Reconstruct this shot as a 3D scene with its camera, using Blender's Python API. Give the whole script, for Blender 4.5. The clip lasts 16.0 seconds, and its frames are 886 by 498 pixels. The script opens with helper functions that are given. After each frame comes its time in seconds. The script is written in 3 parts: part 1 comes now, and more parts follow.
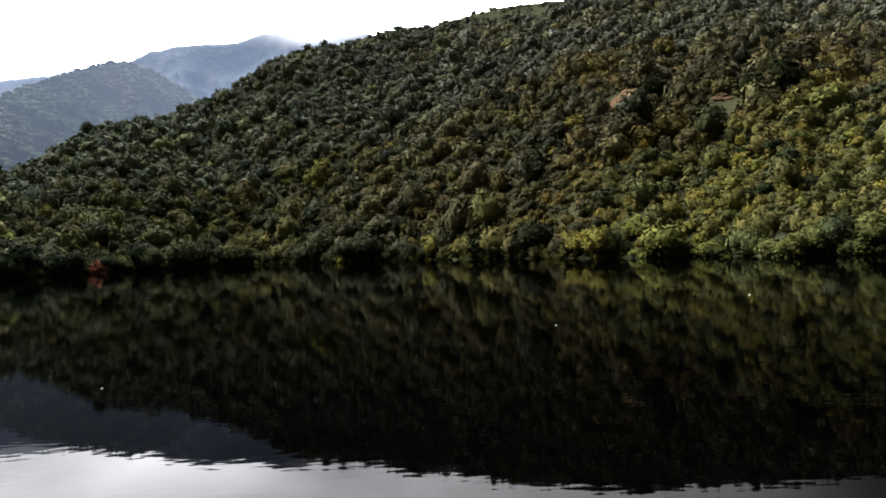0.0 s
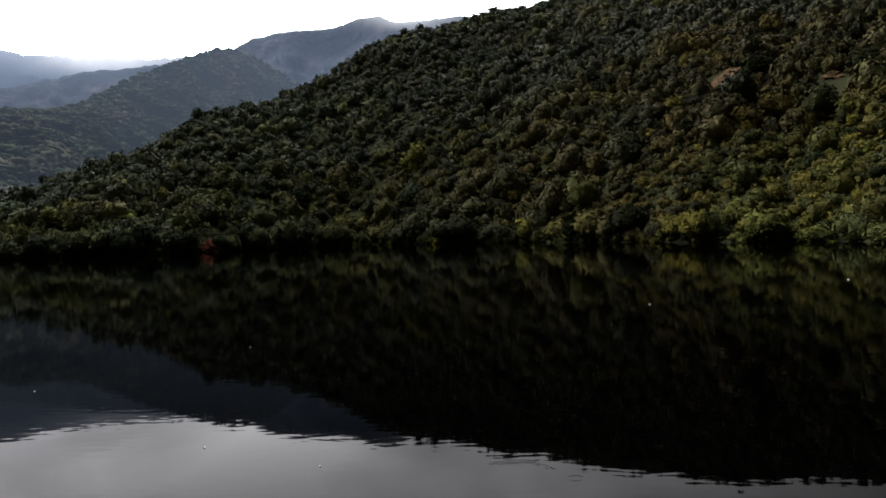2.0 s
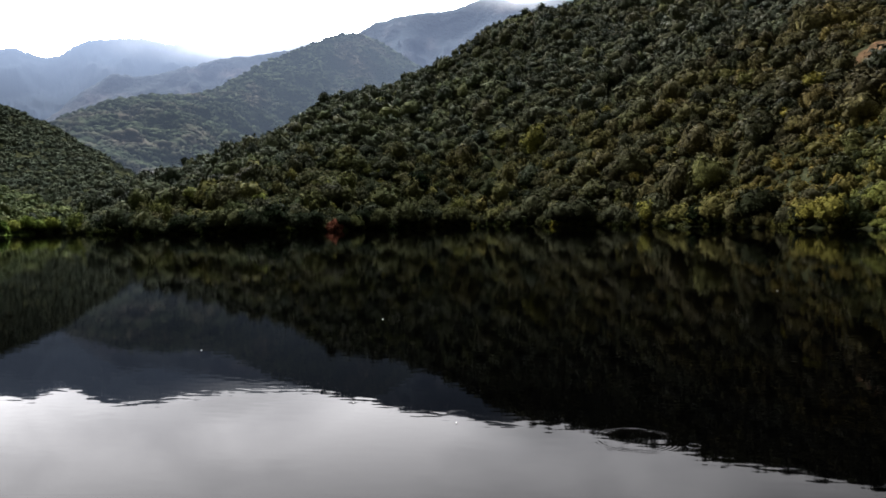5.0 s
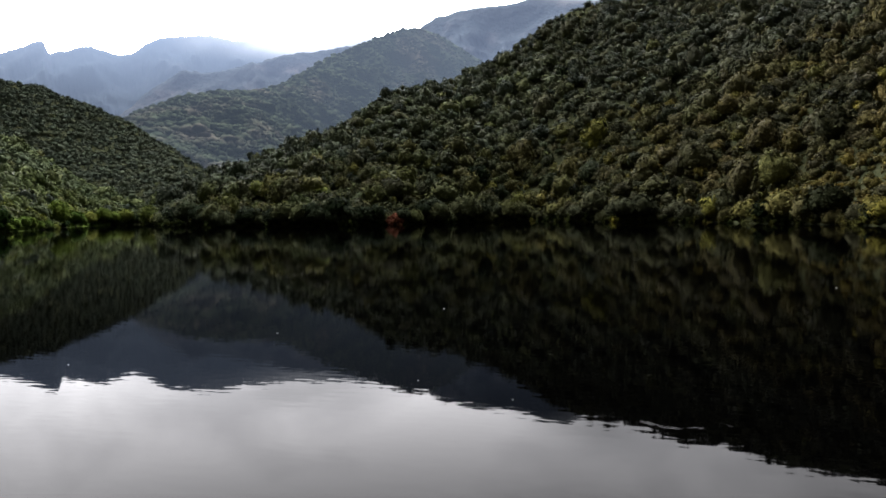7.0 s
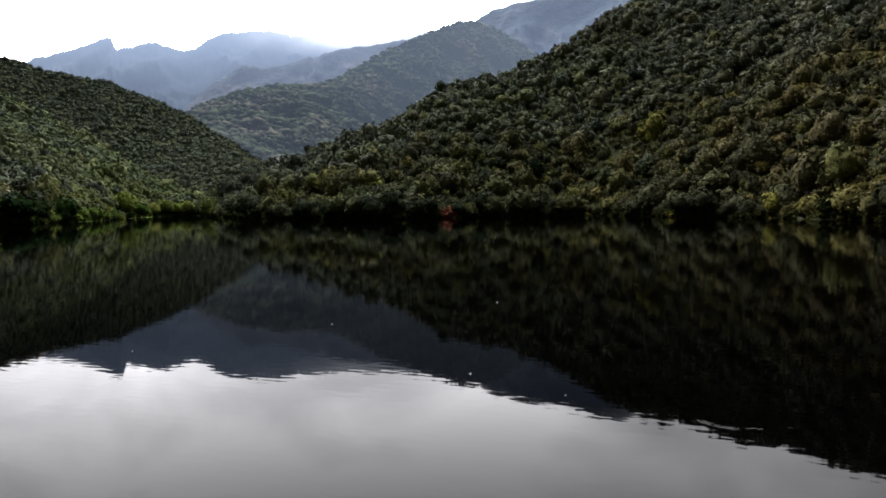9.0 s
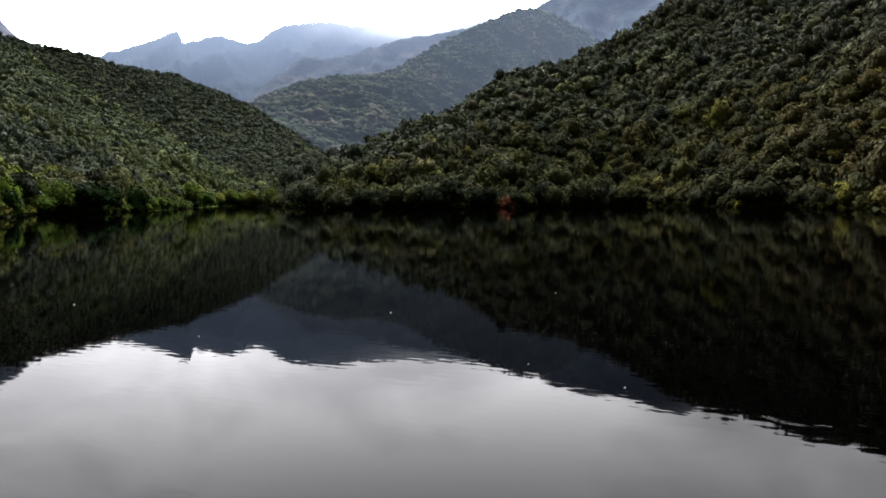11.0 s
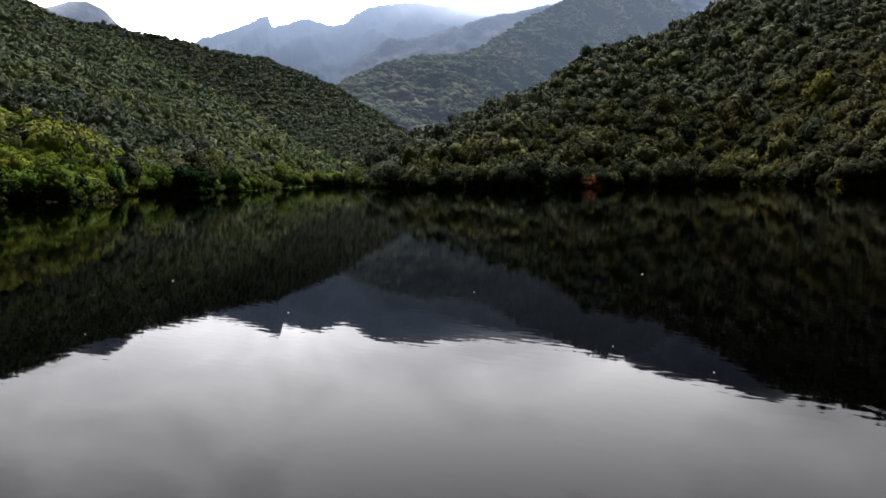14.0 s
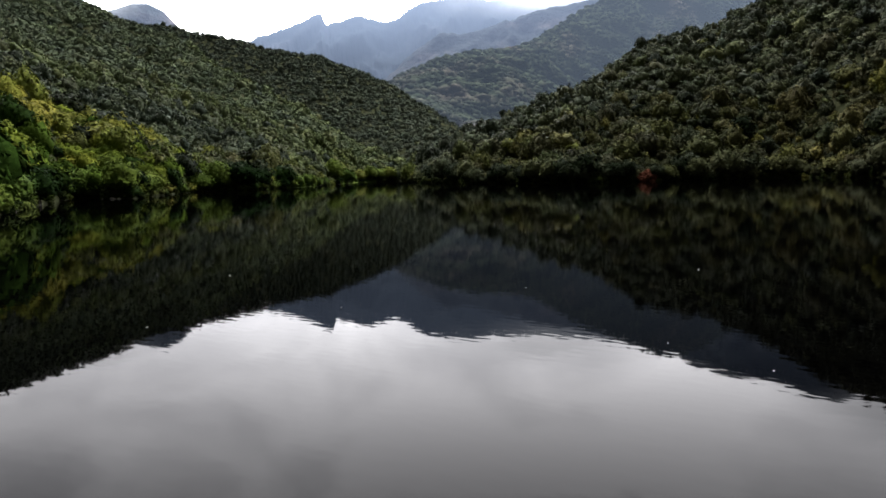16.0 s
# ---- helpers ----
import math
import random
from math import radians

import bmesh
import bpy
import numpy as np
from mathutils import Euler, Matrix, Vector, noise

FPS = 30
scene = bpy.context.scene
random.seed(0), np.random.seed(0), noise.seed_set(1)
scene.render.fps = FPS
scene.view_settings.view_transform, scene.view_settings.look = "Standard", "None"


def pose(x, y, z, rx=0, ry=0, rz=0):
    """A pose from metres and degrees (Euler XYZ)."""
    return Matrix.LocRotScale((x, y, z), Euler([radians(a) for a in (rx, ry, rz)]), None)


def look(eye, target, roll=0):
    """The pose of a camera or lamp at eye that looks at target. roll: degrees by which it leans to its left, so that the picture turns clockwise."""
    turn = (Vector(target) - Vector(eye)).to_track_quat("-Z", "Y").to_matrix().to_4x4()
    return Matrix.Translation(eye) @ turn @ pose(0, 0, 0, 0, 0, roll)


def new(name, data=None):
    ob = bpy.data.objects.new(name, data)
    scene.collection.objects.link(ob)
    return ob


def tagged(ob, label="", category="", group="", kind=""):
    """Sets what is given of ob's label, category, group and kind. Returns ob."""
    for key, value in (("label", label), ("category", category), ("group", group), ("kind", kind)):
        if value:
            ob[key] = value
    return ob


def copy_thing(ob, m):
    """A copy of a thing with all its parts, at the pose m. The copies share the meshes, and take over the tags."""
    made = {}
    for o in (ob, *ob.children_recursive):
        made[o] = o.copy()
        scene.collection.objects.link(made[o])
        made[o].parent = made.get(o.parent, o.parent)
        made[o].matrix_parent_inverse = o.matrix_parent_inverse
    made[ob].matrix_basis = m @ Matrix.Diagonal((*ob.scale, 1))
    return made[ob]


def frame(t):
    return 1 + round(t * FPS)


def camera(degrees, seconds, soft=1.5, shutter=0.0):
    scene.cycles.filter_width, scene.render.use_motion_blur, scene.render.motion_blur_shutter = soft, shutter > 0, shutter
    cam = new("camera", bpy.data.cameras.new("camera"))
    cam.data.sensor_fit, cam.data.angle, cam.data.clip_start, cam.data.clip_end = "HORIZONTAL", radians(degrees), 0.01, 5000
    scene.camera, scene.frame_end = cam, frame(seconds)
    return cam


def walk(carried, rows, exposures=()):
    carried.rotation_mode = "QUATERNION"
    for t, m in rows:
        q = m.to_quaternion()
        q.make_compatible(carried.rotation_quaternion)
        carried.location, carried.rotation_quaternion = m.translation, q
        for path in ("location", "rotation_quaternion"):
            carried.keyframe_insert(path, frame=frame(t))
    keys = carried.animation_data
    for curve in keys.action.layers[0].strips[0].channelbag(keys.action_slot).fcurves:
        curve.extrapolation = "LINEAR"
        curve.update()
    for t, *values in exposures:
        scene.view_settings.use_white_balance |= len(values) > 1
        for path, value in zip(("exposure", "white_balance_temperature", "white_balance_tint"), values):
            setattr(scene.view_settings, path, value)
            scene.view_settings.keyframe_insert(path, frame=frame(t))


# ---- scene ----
# A still reservoir between scrub-covered hills, seen in one slow pan from the bank. Bearings are degrees to the
# left of the y axis; distances are metres from the eye.
EYE = 2.4
cam = camera(61.42, 16.0, soft=1.6)
ROWS = [
    (0.0, -0.01, 3.28, 0.06, -0.37, 2.47),
    (0.5, -0.09, 2.65, 1.93, -0.32, 2.41),
    (1.0, -0.13, 2.02, 3.72, -0.52, 2.30),
    (1.5, -0.17, 1.72, 5.47, -0.97, 2.18),
    (2.0, -0.20, 1.58, 7.15, -1.45, 2.00),
    (2.5, -0.23, 1.47, 8.77, -1.94, 1.80),
    (3.0, -0.23, 1.25, 10.36, -2.45, 1.64),
    (3.5, -0.24, 1.13, 11.91, -2.81, 1.54),
    (4.0, -0.25, 1.04, 13.41, -2.83, 1.43),
    (4.5, -0.26, 0.98, 14.81, -2.67, 1.39),
    (7.0, -0.00, 0.00, 20.66, -2.91, 0.94),
    (7.5, -0.00, 0.00, 21.68, -2.99, 0.81),
    (8.0, -0.00, 0.00, 22.73, -3.07, 0.74),
    (8.5, -0.00, 0.00, 23.75, -3.21, 0.64),
    (9.0, -0.00, 0.00, 24.79, -3.36, 0.58),
    (11.5, -0.00, 0.00, 30.40, -4.35, 0.61),
    (12.0, -0.00, 0.00, 31.49, -4.61, 0.64),
    (12.5, -0.00, 0.00, 32.57, -4.88, 0.68),
    (13.0, -0.00, 0.00, 33.62, -5.16, 0.70),
    (13.5, -0.00, 0.00, 34.68, -5.39, 0.78),
    (14.0, -0.00, 0.00, 35.67, -5.58, 0.84),
    (14.5, -0.00, 0.00, 36.65, -5.70, 0.94),
    (15.0, -0.00, 0.00, 37.62, -5.76, 1.01),
    (15.5, -0.00, 0.00, 38.59, -5.80, 1.11),
    (16.0, -0.00, 0.00, 39.61, -5.87, 1.27),
]
EXPOSURES = [(0.0, 0.22), (0.5, -0.2), (1.0, -1.05), (1.5, -1.15), (2.0, -1.05), (2.5, -0.75), (3.0, -0.35), (3.5, -0.15), (7.0, -0.24), (16.0, -0.27)]
walk(cam, [(t, pose(x, y, EYE, 90 + pitch, roll, yaw)) for t, x, y, yaw, pitch, roll in ROWS], EXPOSURES)

# ---- sky and sun ----
SUN_UP, SUN_TURN = 52.0, 34.0     # height, and bearing to the left of the first view
world = bpy.data.worlds.new("overcast_sky")
scene.world = world
world.use_nodes = True
wt = world.node_tree
wt.nodes.clear()


def wnode(kind, **kw):
    n = wt.nodes.new(kind)
    for k, v in kw.items():
        n.inputs[k].default_value = v
    return n


w_out = wnode("ShaderNodeOutputWorld")
w_bg = wnode("ShaderNodeBackground", Strength=1.0)
w_sky = wt.nodes.new("ShaderNodeTexSky")
w_sky.sky_type = "NISHITA"
w_sky.sun_disc = False
w_sky.sun_elevation = radians(SUN_UP)
w_sky.sun_rotation = radians(-SUN_TURN)
w_scale = wt.nodes.new("ShaderNodeVectorMath")
w_scale.operation = "SCALE"
w_scale.inputs["Scale"].default_value = 0.10
wt.links.new(w_sky.outputs["Color"], w_scale.inputs[0])
# cloud cover: broad grey masses with softer broken edges
w_tc = wt.nodes.new("ShaderNodeTexCoord")
w_map = wt.nodes.new("ShaderNodeMapping")
w_map.inputs["Scale"].default_value = (1.0, 1.0, 1.9)
w_map.inputs["Location"].default_value = (2.3, 5.1, 0.6)
wt.links.new(w_tc.outputs["Generated"], w_map.inputs["Vector"])
w_n1 = wnode("ShaderNodeTexNoise", Scale=3.8, Detail=5.0, Roughness=0.5, Distortion=0.3)
wt.links.new(w_map.outputs["Vector"], w_n1.inputs["Vector"])
w_ramp = wt.nodes.new("ShaderNodeValToRGB")
w_ramp.color_ramp.elements[0].position = 0.36
w_ramp.color_ramp.elements[0].color = (1.68, 1.65, 1.72, 1)
w_ramp.color_ramp.elements[1].position = 0.58
w_ramp.color_ramp.elements[1].color = (2.62, 2.57, 2.65, 1)
wt.links.new(w_n1.outputs["Fac"], w_ramp.inputs["Fac"])
w_mix = wt.nodes.new("ShaderNodeMix")
w_mix.data_type = "RGBA"
w_mix.inputs["Factor"].default_value = 0.9
wt.links.new(w_scale.outputs["Vector"], w_mix.inputs["A"])
wt.links.new(w_ramp.outputs["Color"], w_mix.inputs["B"])
# sky dimmed behind the eye, out of view, and brightened round the hidden sun
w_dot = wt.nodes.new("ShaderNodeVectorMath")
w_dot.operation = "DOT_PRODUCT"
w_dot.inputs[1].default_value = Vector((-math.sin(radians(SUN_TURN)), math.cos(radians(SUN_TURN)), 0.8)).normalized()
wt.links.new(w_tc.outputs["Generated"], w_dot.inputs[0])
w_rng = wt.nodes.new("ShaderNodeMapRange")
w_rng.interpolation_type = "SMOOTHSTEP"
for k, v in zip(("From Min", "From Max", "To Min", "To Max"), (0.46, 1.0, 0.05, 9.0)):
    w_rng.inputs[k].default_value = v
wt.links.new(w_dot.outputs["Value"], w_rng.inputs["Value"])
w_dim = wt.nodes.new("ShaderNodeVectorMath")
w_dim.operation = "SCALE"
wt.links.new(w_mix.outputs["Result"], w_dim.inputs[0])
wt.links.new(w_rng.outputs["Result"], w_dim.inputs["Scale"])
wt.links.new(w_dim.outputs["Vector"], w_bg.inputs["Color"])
wt.links.new(w_bg.outputs["Background"], w_out.inputs["Surface"])

sun = new("sun", bpy.data.lights.new("sun", "SUN"))
sun.data.energy = 0.95
sun.data.angle = radians(40)
sun.data.color = (1.0, 0.96, 0.90)
sun.matrix_world = look((-math.sin(radians(SUN_TURN)), math.cos(radians(SUN_TURN)), math.tan(radians(SUN_UP))), (0, 0, 0))


# ---- materials ----
class Mat:
    """A node material with a Principled shader and small shorthands."""

    def __init__(self, name, rough=0.8):
        self.mat = bpy.data.materials.new(name)
        self.mat.use_nodes = True
        self.t = self.mat.node_tree
        self.b = self.t.nodes["Principled BSDF"]
        self.b.inputs["Roughness"].default_value = rough

    def node(self, kind, **kw):
        n = self.t.nodes.new(kind)
        for k, v in kw.items():
            n.inputs[k].default_value = v
        return n

    def link(self, a, b):
        self.t.links.new(a, b)

    def noise(self, scale, detail=4.0, rough=0.55):
        tc = self.node("ShaderNodeNewGeometry")
        n = self.node("ShaderNodeTexNoise", Scale=scale, Detail=detail, Roughness=rough)
        self.link(tc.outputs["Position"], n.inputs["Vector"])
        return n.outputs["Fac"]

    def ramp(self, fac, stops):
        r = self.node("ShaderNodeValToRGB")
        e = r.color_ramp.elements
        while len(e) < len(stops):
            e.new(0.5)
        for q, (p, c) in zip(e, stops):
            q.position, q.color = p, (*c, 1)
        self.link(fac, r.inputs["Fac"])
        return r.outputs["Color"]

    def mix(self, fac, a, b, mode="MIX"):
        m = self.node("ShaderNodeMix")
        m.data_type, m.blend_type = "RGBA", mode
        for s, v in (("Factor", fac), ("A", a), ("B", b)):
            sock = m.inputs[s]
            if isinstance(v, (int, float)):
                sock.default_value = v
            elif isinstance(v, tuple):
                sock.default_value = (*v, 1)
            else:
                self.link(v, sock)
        return m.outputs["Result"]

    def base(self, col):
        if isinstance(col, tuple):
            self.b.inputs["Base Color"].default_value = (*col, 1)
        else:
            self.link(col, self.b.inputs["Base Color"])

    def bump(self, height, strength, distance):
        b = self.node("ShaderNodeBump", Strength=strength, Distance=distance)
        self.link(height, b.inputs["Height"])
        self.link(b.outputs["Normal"], self.b.inputs["Normal"])


def foliage(name, by_object, soft=0.0, grey=0.0, sheen=0.0, lush=0.0, hue=(1.0, 1.0, 1.0)):
    """Leaves: a green that runs from blue-grey to yellow-green by the plant's own tint, and varies from leaf cluster to leaf cluster."""
    m = Mat(name, 0.5)
    if by_object:
        info = m.node("ShaderNodeObjectInfo")
        tint = info.outputs["Color"]
        sep = m.node("ShaderNodeSeparateColor")
        m.link(tint, sep.inputs["Color"])
        tint, warm, lush = sep.outputs["Red"], sep.outputs["Green"], sep.outputs["Blue"]
    else:
        at = m.node("ShaderNodeAttribute")
        at.attribute_name = "tint"
        tint = at.outputs["Fac"]
        at2 = m.node("ShaderNodeAttribute")
        at2.attribute_name = "warm"
        warm = at2.outputs["Fac"]
    # tint 0 is nearly black, below real leaf colour, for shade-dark crowns
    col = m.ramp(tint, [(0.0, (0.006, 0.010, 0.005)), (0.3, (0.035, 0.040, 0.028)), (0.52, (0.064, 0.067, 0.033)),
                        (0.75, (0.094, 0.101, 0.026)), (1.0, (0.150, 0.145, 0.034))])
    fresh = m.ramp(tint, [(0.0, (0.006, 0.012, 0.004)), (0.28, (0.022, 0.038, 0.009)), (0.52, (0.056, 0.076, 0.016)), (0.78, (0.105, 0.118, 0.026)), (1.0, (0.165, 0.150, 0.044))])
    col = m.mix(lush, col, fresh)
    col = m.mix(1.0, col, m.mix(warm, (0.84, 1.03, 0.86), (1.28, 1.0, 0.80)), "MULTIPLY")
    # pale grey-green mixed in as haze, more of it for farther scrub
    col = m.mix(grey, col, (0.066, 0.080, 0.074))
    col = m.mix(1.0, col, hue, "MULTIPLY")
    geo = m.node("ShaderNodeNewGeometry")
    leaf = m.ramp(geo.outputs["Random Per Island"], [(0.0, (0.66, 0.68, 0.66)), (0.5, (0.97, 0.97, 0.97)), (0.85, (1.22, 1.2, 1.14)), (1.0, (1.6, 1.56, 1.45))])
    col = m.mix(1.0 - soft, col, leaf, "MULTIPLY")
    fine = m.ramp(m.noise(2.6, 4.0, 0.65), [(0.32, (0.62, 0.65, 0.62)), (0.5, (0.97, 0.97, 0.97)), (0.68, (1.42, 1.4, 1.3))])
    m.base(m.mix(1.0 - soft, col, fine, "MULTIPLY"))
    m.b.inputs["Specular IOR Level"].default_value = sheen
    m.bump(m.noise(2.2, 4.0, 0.65), 0.8, 0.3 * (1 - soft))
    return m.mat


M_LEAF = foliage("leaves_of_scrub", False, 0.0, 0.06, 0.003, hue=(1.0, 0.96, 0.84))
M_LEAF_OB = foliage("leaves_of_shore_tree", True, 0.35, 0.0, 0.001)
M_LEAF_SOFT = foliage("leaves_of_bank_scrub", False, 0.5, lush=1.0, hue=(1.08, 0.99, 0.84))
M_LEAF_EAST = foliage("leaves_of_eastern_scrub", False, 0.1, 0.0, 0.004, lush=0.3, hue=(1.06, 0.91, 0.78))
M_LEAF_FRINGE = foliage("leaves_of_shore_scrub", False, 0.3, lush=0.5, hue=(1.04, 0.92, 0.78))
# haze put into these leaf colours: greyer, and flatter in contrast farther off
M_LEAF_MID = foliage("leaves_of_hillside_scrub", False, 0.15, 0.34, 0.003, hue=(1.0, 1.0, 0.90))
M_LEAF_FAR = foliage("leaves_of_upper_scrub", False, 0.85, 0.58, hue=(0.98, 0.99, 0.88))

_m = Mat("bark_grey_brown", 0.9)
_m.base(_m.ramp(_m.noise(6.0), [(0.3, (0.02, 0.016, 0.012)), (0.7, (0.055, 0.046, 0.036))]))
_m.bump(_m.noise(14.0), 0.6, 0.03)
M_BARK = _m.mat

_m = Mat("hillside_soil", 0.95)
_m.b.inputs["Specular IOR Level"].default_value = 0.0
_soil = _m.ramp(_m.noise(0.22, 6.0), [(0.3, (0.020, 0.024, 0.012)), (0.55, (0.030, 0.033, 0.018)), (0.8, (0.050, 0.044, 0.026))])
_m.base(_m.mix(0.5, _soil, _m.ramp(_m.noise(2.5, 5.0), [(0.35, (0.012, 0.015, 0.007)), (0.7, (0.046, 0.048, 0.023))])))
_m.bump(_m.noise(1.2, 6.0), 0.7, 0.3)
M_SOIL = _m.mat

_m = Mat("red_earth", 0.95)
_m.b.inputs["Specular IOR Level"].default_value = 0.0
_m.base(_m.ramp(_m.noise(0.9, 6.0), [(0.3, (0.045, 0.029, 0.017)), (0.55, (0.09, 0.058, 0.032)), (0.8, (0.14, 0.098, 0.056))]))
_m.bump(_m.noise(2.0, 6.0), 0.8, 0.25)
M_EARTH = _m.mat

_m = Mat("red_bank_earth", 0.95)
_m.b.inputs["Specular IOR Level"].default_value = 0.0
_m.base(_m.ramp(_m.noise(1.4, 6.0), [(0.35, (0.07, 0.026, 0.016)), (0.55, (0.16, 0.06, 0.036)), (0.75, (0.26, 0.11, 0.068))]))
_m.bump(_m.noise(3.0, 6.0), 0.9, 0.3)
M_RED = _m.mat

_m = Mat("pale_rock", 0.85)
_m.base(_m.ramp(_m.noise(2.0, 6.0), [(0.3, (0.22, 0.2, 0.18)), (0.7, (0.52, 0.49, 0.45))]))
_m.bump(_m.noise(5.0, 6.0), 0.7, 0.1)
M_ROCK = _m.mat

_m = Mat("shore_grass", 0.8)
_m.b.inputs["Specular IOR Level"].default_value = 0.0
_m.base(_m.ramp(_m.noise(0.8, 5.0), [(0.3, (0.05, 0.085, 0.018)), (0.7, (0.11, 0.15, 0.035))]))
_m.bump(_m.noise(6.0, 5.0), 0.8, 0.12)
M_GRASS = _m.mat

_m = Mat("white_foam", 0.6)
_m.base(_m.ramp(_m.noise(30.0), [(0.3, (0.65, 0.65, 0.62)), (0.7, (0.85, 0.85, 0.83))]))
M_FOAM = _m.mat

# still, dark, peaty water with faint long ripples
_m = Mat("lake_water", 0.022)
_m.base((0.0001, 0.0001, 0.0001))
_m.b.inputs["IOR"].default_value = 1.044
_geo = _m.node("ShaderNodeNewGeometry")
_map = _m.node("ShaderNodeMapping")
_map.inputs["Scale"].default_value = (0.7, 1.5, 1.0)
_map.inputs["Rotation"].default_value = (0, 0, radians(-18))
_m.link(_geo.outputs["Position"], _map.inputs["Vector"])
_n1 = _m.node("ShaderNodeTexNoise", Scale=4.6, Detail=0.8, Roughness=0.4)
_m.link(_map.outputs["Vector"], _n1.inputs["Vector"])
_m.bump(_n1.outputs["Fac"], 1.0, 0.00066)
M_WATER = _m.mat


def mountain_material(name, low, high, rock, haze_glow, scale, veil=None, relief=0.4, crest=None):
    """Far slopes: woods and bare rock, with the pale blue of damp distant air put into their emission."""
    m = Mat(name, 0.95)
    woods = m.ramp(m.noise(scale, 8.0, 0.62), [(0.32, low), (0.68, high)])
    bare = m.ramp(m.noise(scale * 0.35, 6.0, 0.6), [(0.52, (0, 0, 0)), (0.66, (1, 1, 1))])
    col = m.mix(bare, woods, rock)
    m.base(col)
    m.b.inputs["Specular IOR Level"].default_value = 0.0
    m.b.inputs["Emission Color"].default_value = (*haze_glow, 1)
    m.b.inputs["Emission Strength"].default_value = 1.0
    if veil:      # haze emission grows with distance along the valley
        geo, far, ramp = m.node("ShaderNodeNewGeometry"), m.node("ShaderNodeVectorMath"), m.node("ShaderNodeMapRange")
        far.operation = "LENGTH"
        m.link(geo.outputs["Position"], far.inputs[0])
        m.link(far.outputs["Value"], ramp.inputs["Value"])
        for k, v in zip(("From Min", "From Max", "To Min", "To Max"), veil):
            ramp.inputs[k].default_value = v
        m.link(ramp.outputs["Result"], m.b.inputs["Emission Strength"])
    if crest:      # emission raised towards the crest, painting sunlit damp air
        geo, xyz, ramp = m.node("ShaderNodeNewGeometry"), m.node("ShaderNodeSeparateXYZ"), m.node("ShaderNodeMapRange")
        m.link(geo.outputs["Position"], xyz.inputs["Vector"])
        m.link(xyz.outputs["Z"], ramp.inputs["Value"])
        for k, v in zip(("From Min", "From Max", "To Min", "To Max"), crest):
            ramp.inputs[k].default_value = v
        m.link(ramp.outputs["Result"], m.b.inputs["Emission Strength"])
    m.bump(m.noise(scale * 2.5, 6.0, 0.6), relief, 1.0 / scale)
    return m.mat


# ---- plan of the land, by bearing ----
def table(text):
    v = np.array([float(q) for q in text.split()]).reshape(-1, 2)
    return v[np.argsort(v[:, 0])].T


def at(tab, b):
    """Smooth reading of a table of (bearing, value)."""
    x, y = tab
    b = np.clip(b, x[0], x[-1])
    return np.interp(b, x, y)


SHORE = table("-180 3 -150 3 -120 6 -100 20 -80 55 -60 64 -30 72 -24 76 -16 86 -9 94 -1 116 7 132 15 156 19 150 23 138 31 138 37 150 "
              "40 168 43 226 46 220 49 168 54 138 58 134 62 101 66 106 68.5 80 71 58 78 46 90 30 110 8 140 3 180 3")
# main hill: skyline height in degrees, and the crest's distance
MAIN_EL = table("-100 0 -75 9 -50 12.5 -35 14.4 -29 15.0 -26 15.5 -23 16.3 -17 17.0 -13 17.6 -9 17.2 -3 16.6 0 16.2 3 16.0 5.8 15.4 9.8 14.6 "
                "11.4 14.2 12.5 13.8 13.5 13.15 14.8 12.4 16.8 11.15 18.3 10.8 19.8 10.15 21.6 9.65 23.7 9.1 25 8.8 26.6 7.5 28.2 6.6 30.4 5.65 32.8 4.9 35.7 3.9 37.5 3.3 42 0.6 44 -1")
MAIN_D = table("-100 180 -60 230 -30 270 -20 305 -5 320 5 310 15 280 25 250 30 240 38 228 44 235")
BACK_EL = table("35 1.4 38.8 3.7 41.4 5.3 43.5 6.6 46.4 7.8 48.9 8.75 52.1 9.25 54.1 9.75 57.2 10.05 59.1 10.5 61.3 10.65 62.8 11.15 63.8 11.75 71 13.4 80 13 100 9 120 2")
BACK_D = table("35 560 45 660 55 740 65 780 80 740 120 500")
SPUR_EL = table("40 -1 42.9 1.0 45.8 2.2 48.7 4.1 51.7 5.5 54.3 7.0 56.3 8.2 57.7 9.3 58.9 10.1 61.3 10.4 62.8 11.0 63.8 11.6 71 13.2 90 11 115 1")
SPUR_D = table("40 300 43 320 50 375 55 415 58 450 63 500 72 500 115 330")
EAST_EL = table("-110 0 -80 9 -50 11 -35 9.8 -30 8.5 -27 7.2 -24.5 6.0 -20.8 4.4 -17.4 2.0 -13 -0.5")
EAST_D = table("-110 70 -60 110 -30 126 -24 122 -17 115 -13 112")
NEAR_EL = table("47 -1 50.8 0.8 52.9 1.0 55.8 1.3 58.6 1.6 59.7 2.1 61.2 2.8 63.4 3.4 66 4.1 68 4.8 70 5.2 80 7 100 7 125 1.5 140 0")
NEAR_D = table("50 185 58 172 62 150 70 135 80 120 110 70 140 40")


def rise(b, r, start, el, far, bend=1.0):
    """A hill that climbs from start to a crest at the distance far, whose top shows at el degrees, and falls away behind."""
    d = at(far, b)
    top = d * np.tan(np.radians(at(el, b))) + EYE
    t = np.clip((r - start) / np.maximum(d - start, 5.0), 0.0, 1.0)
    up = top * t ** bend
    over = np.maximum(r - d, 0.0)
    return np.where(r <= d, up, top - 0.42 * over) - np.where(top < 0, 50, 0)


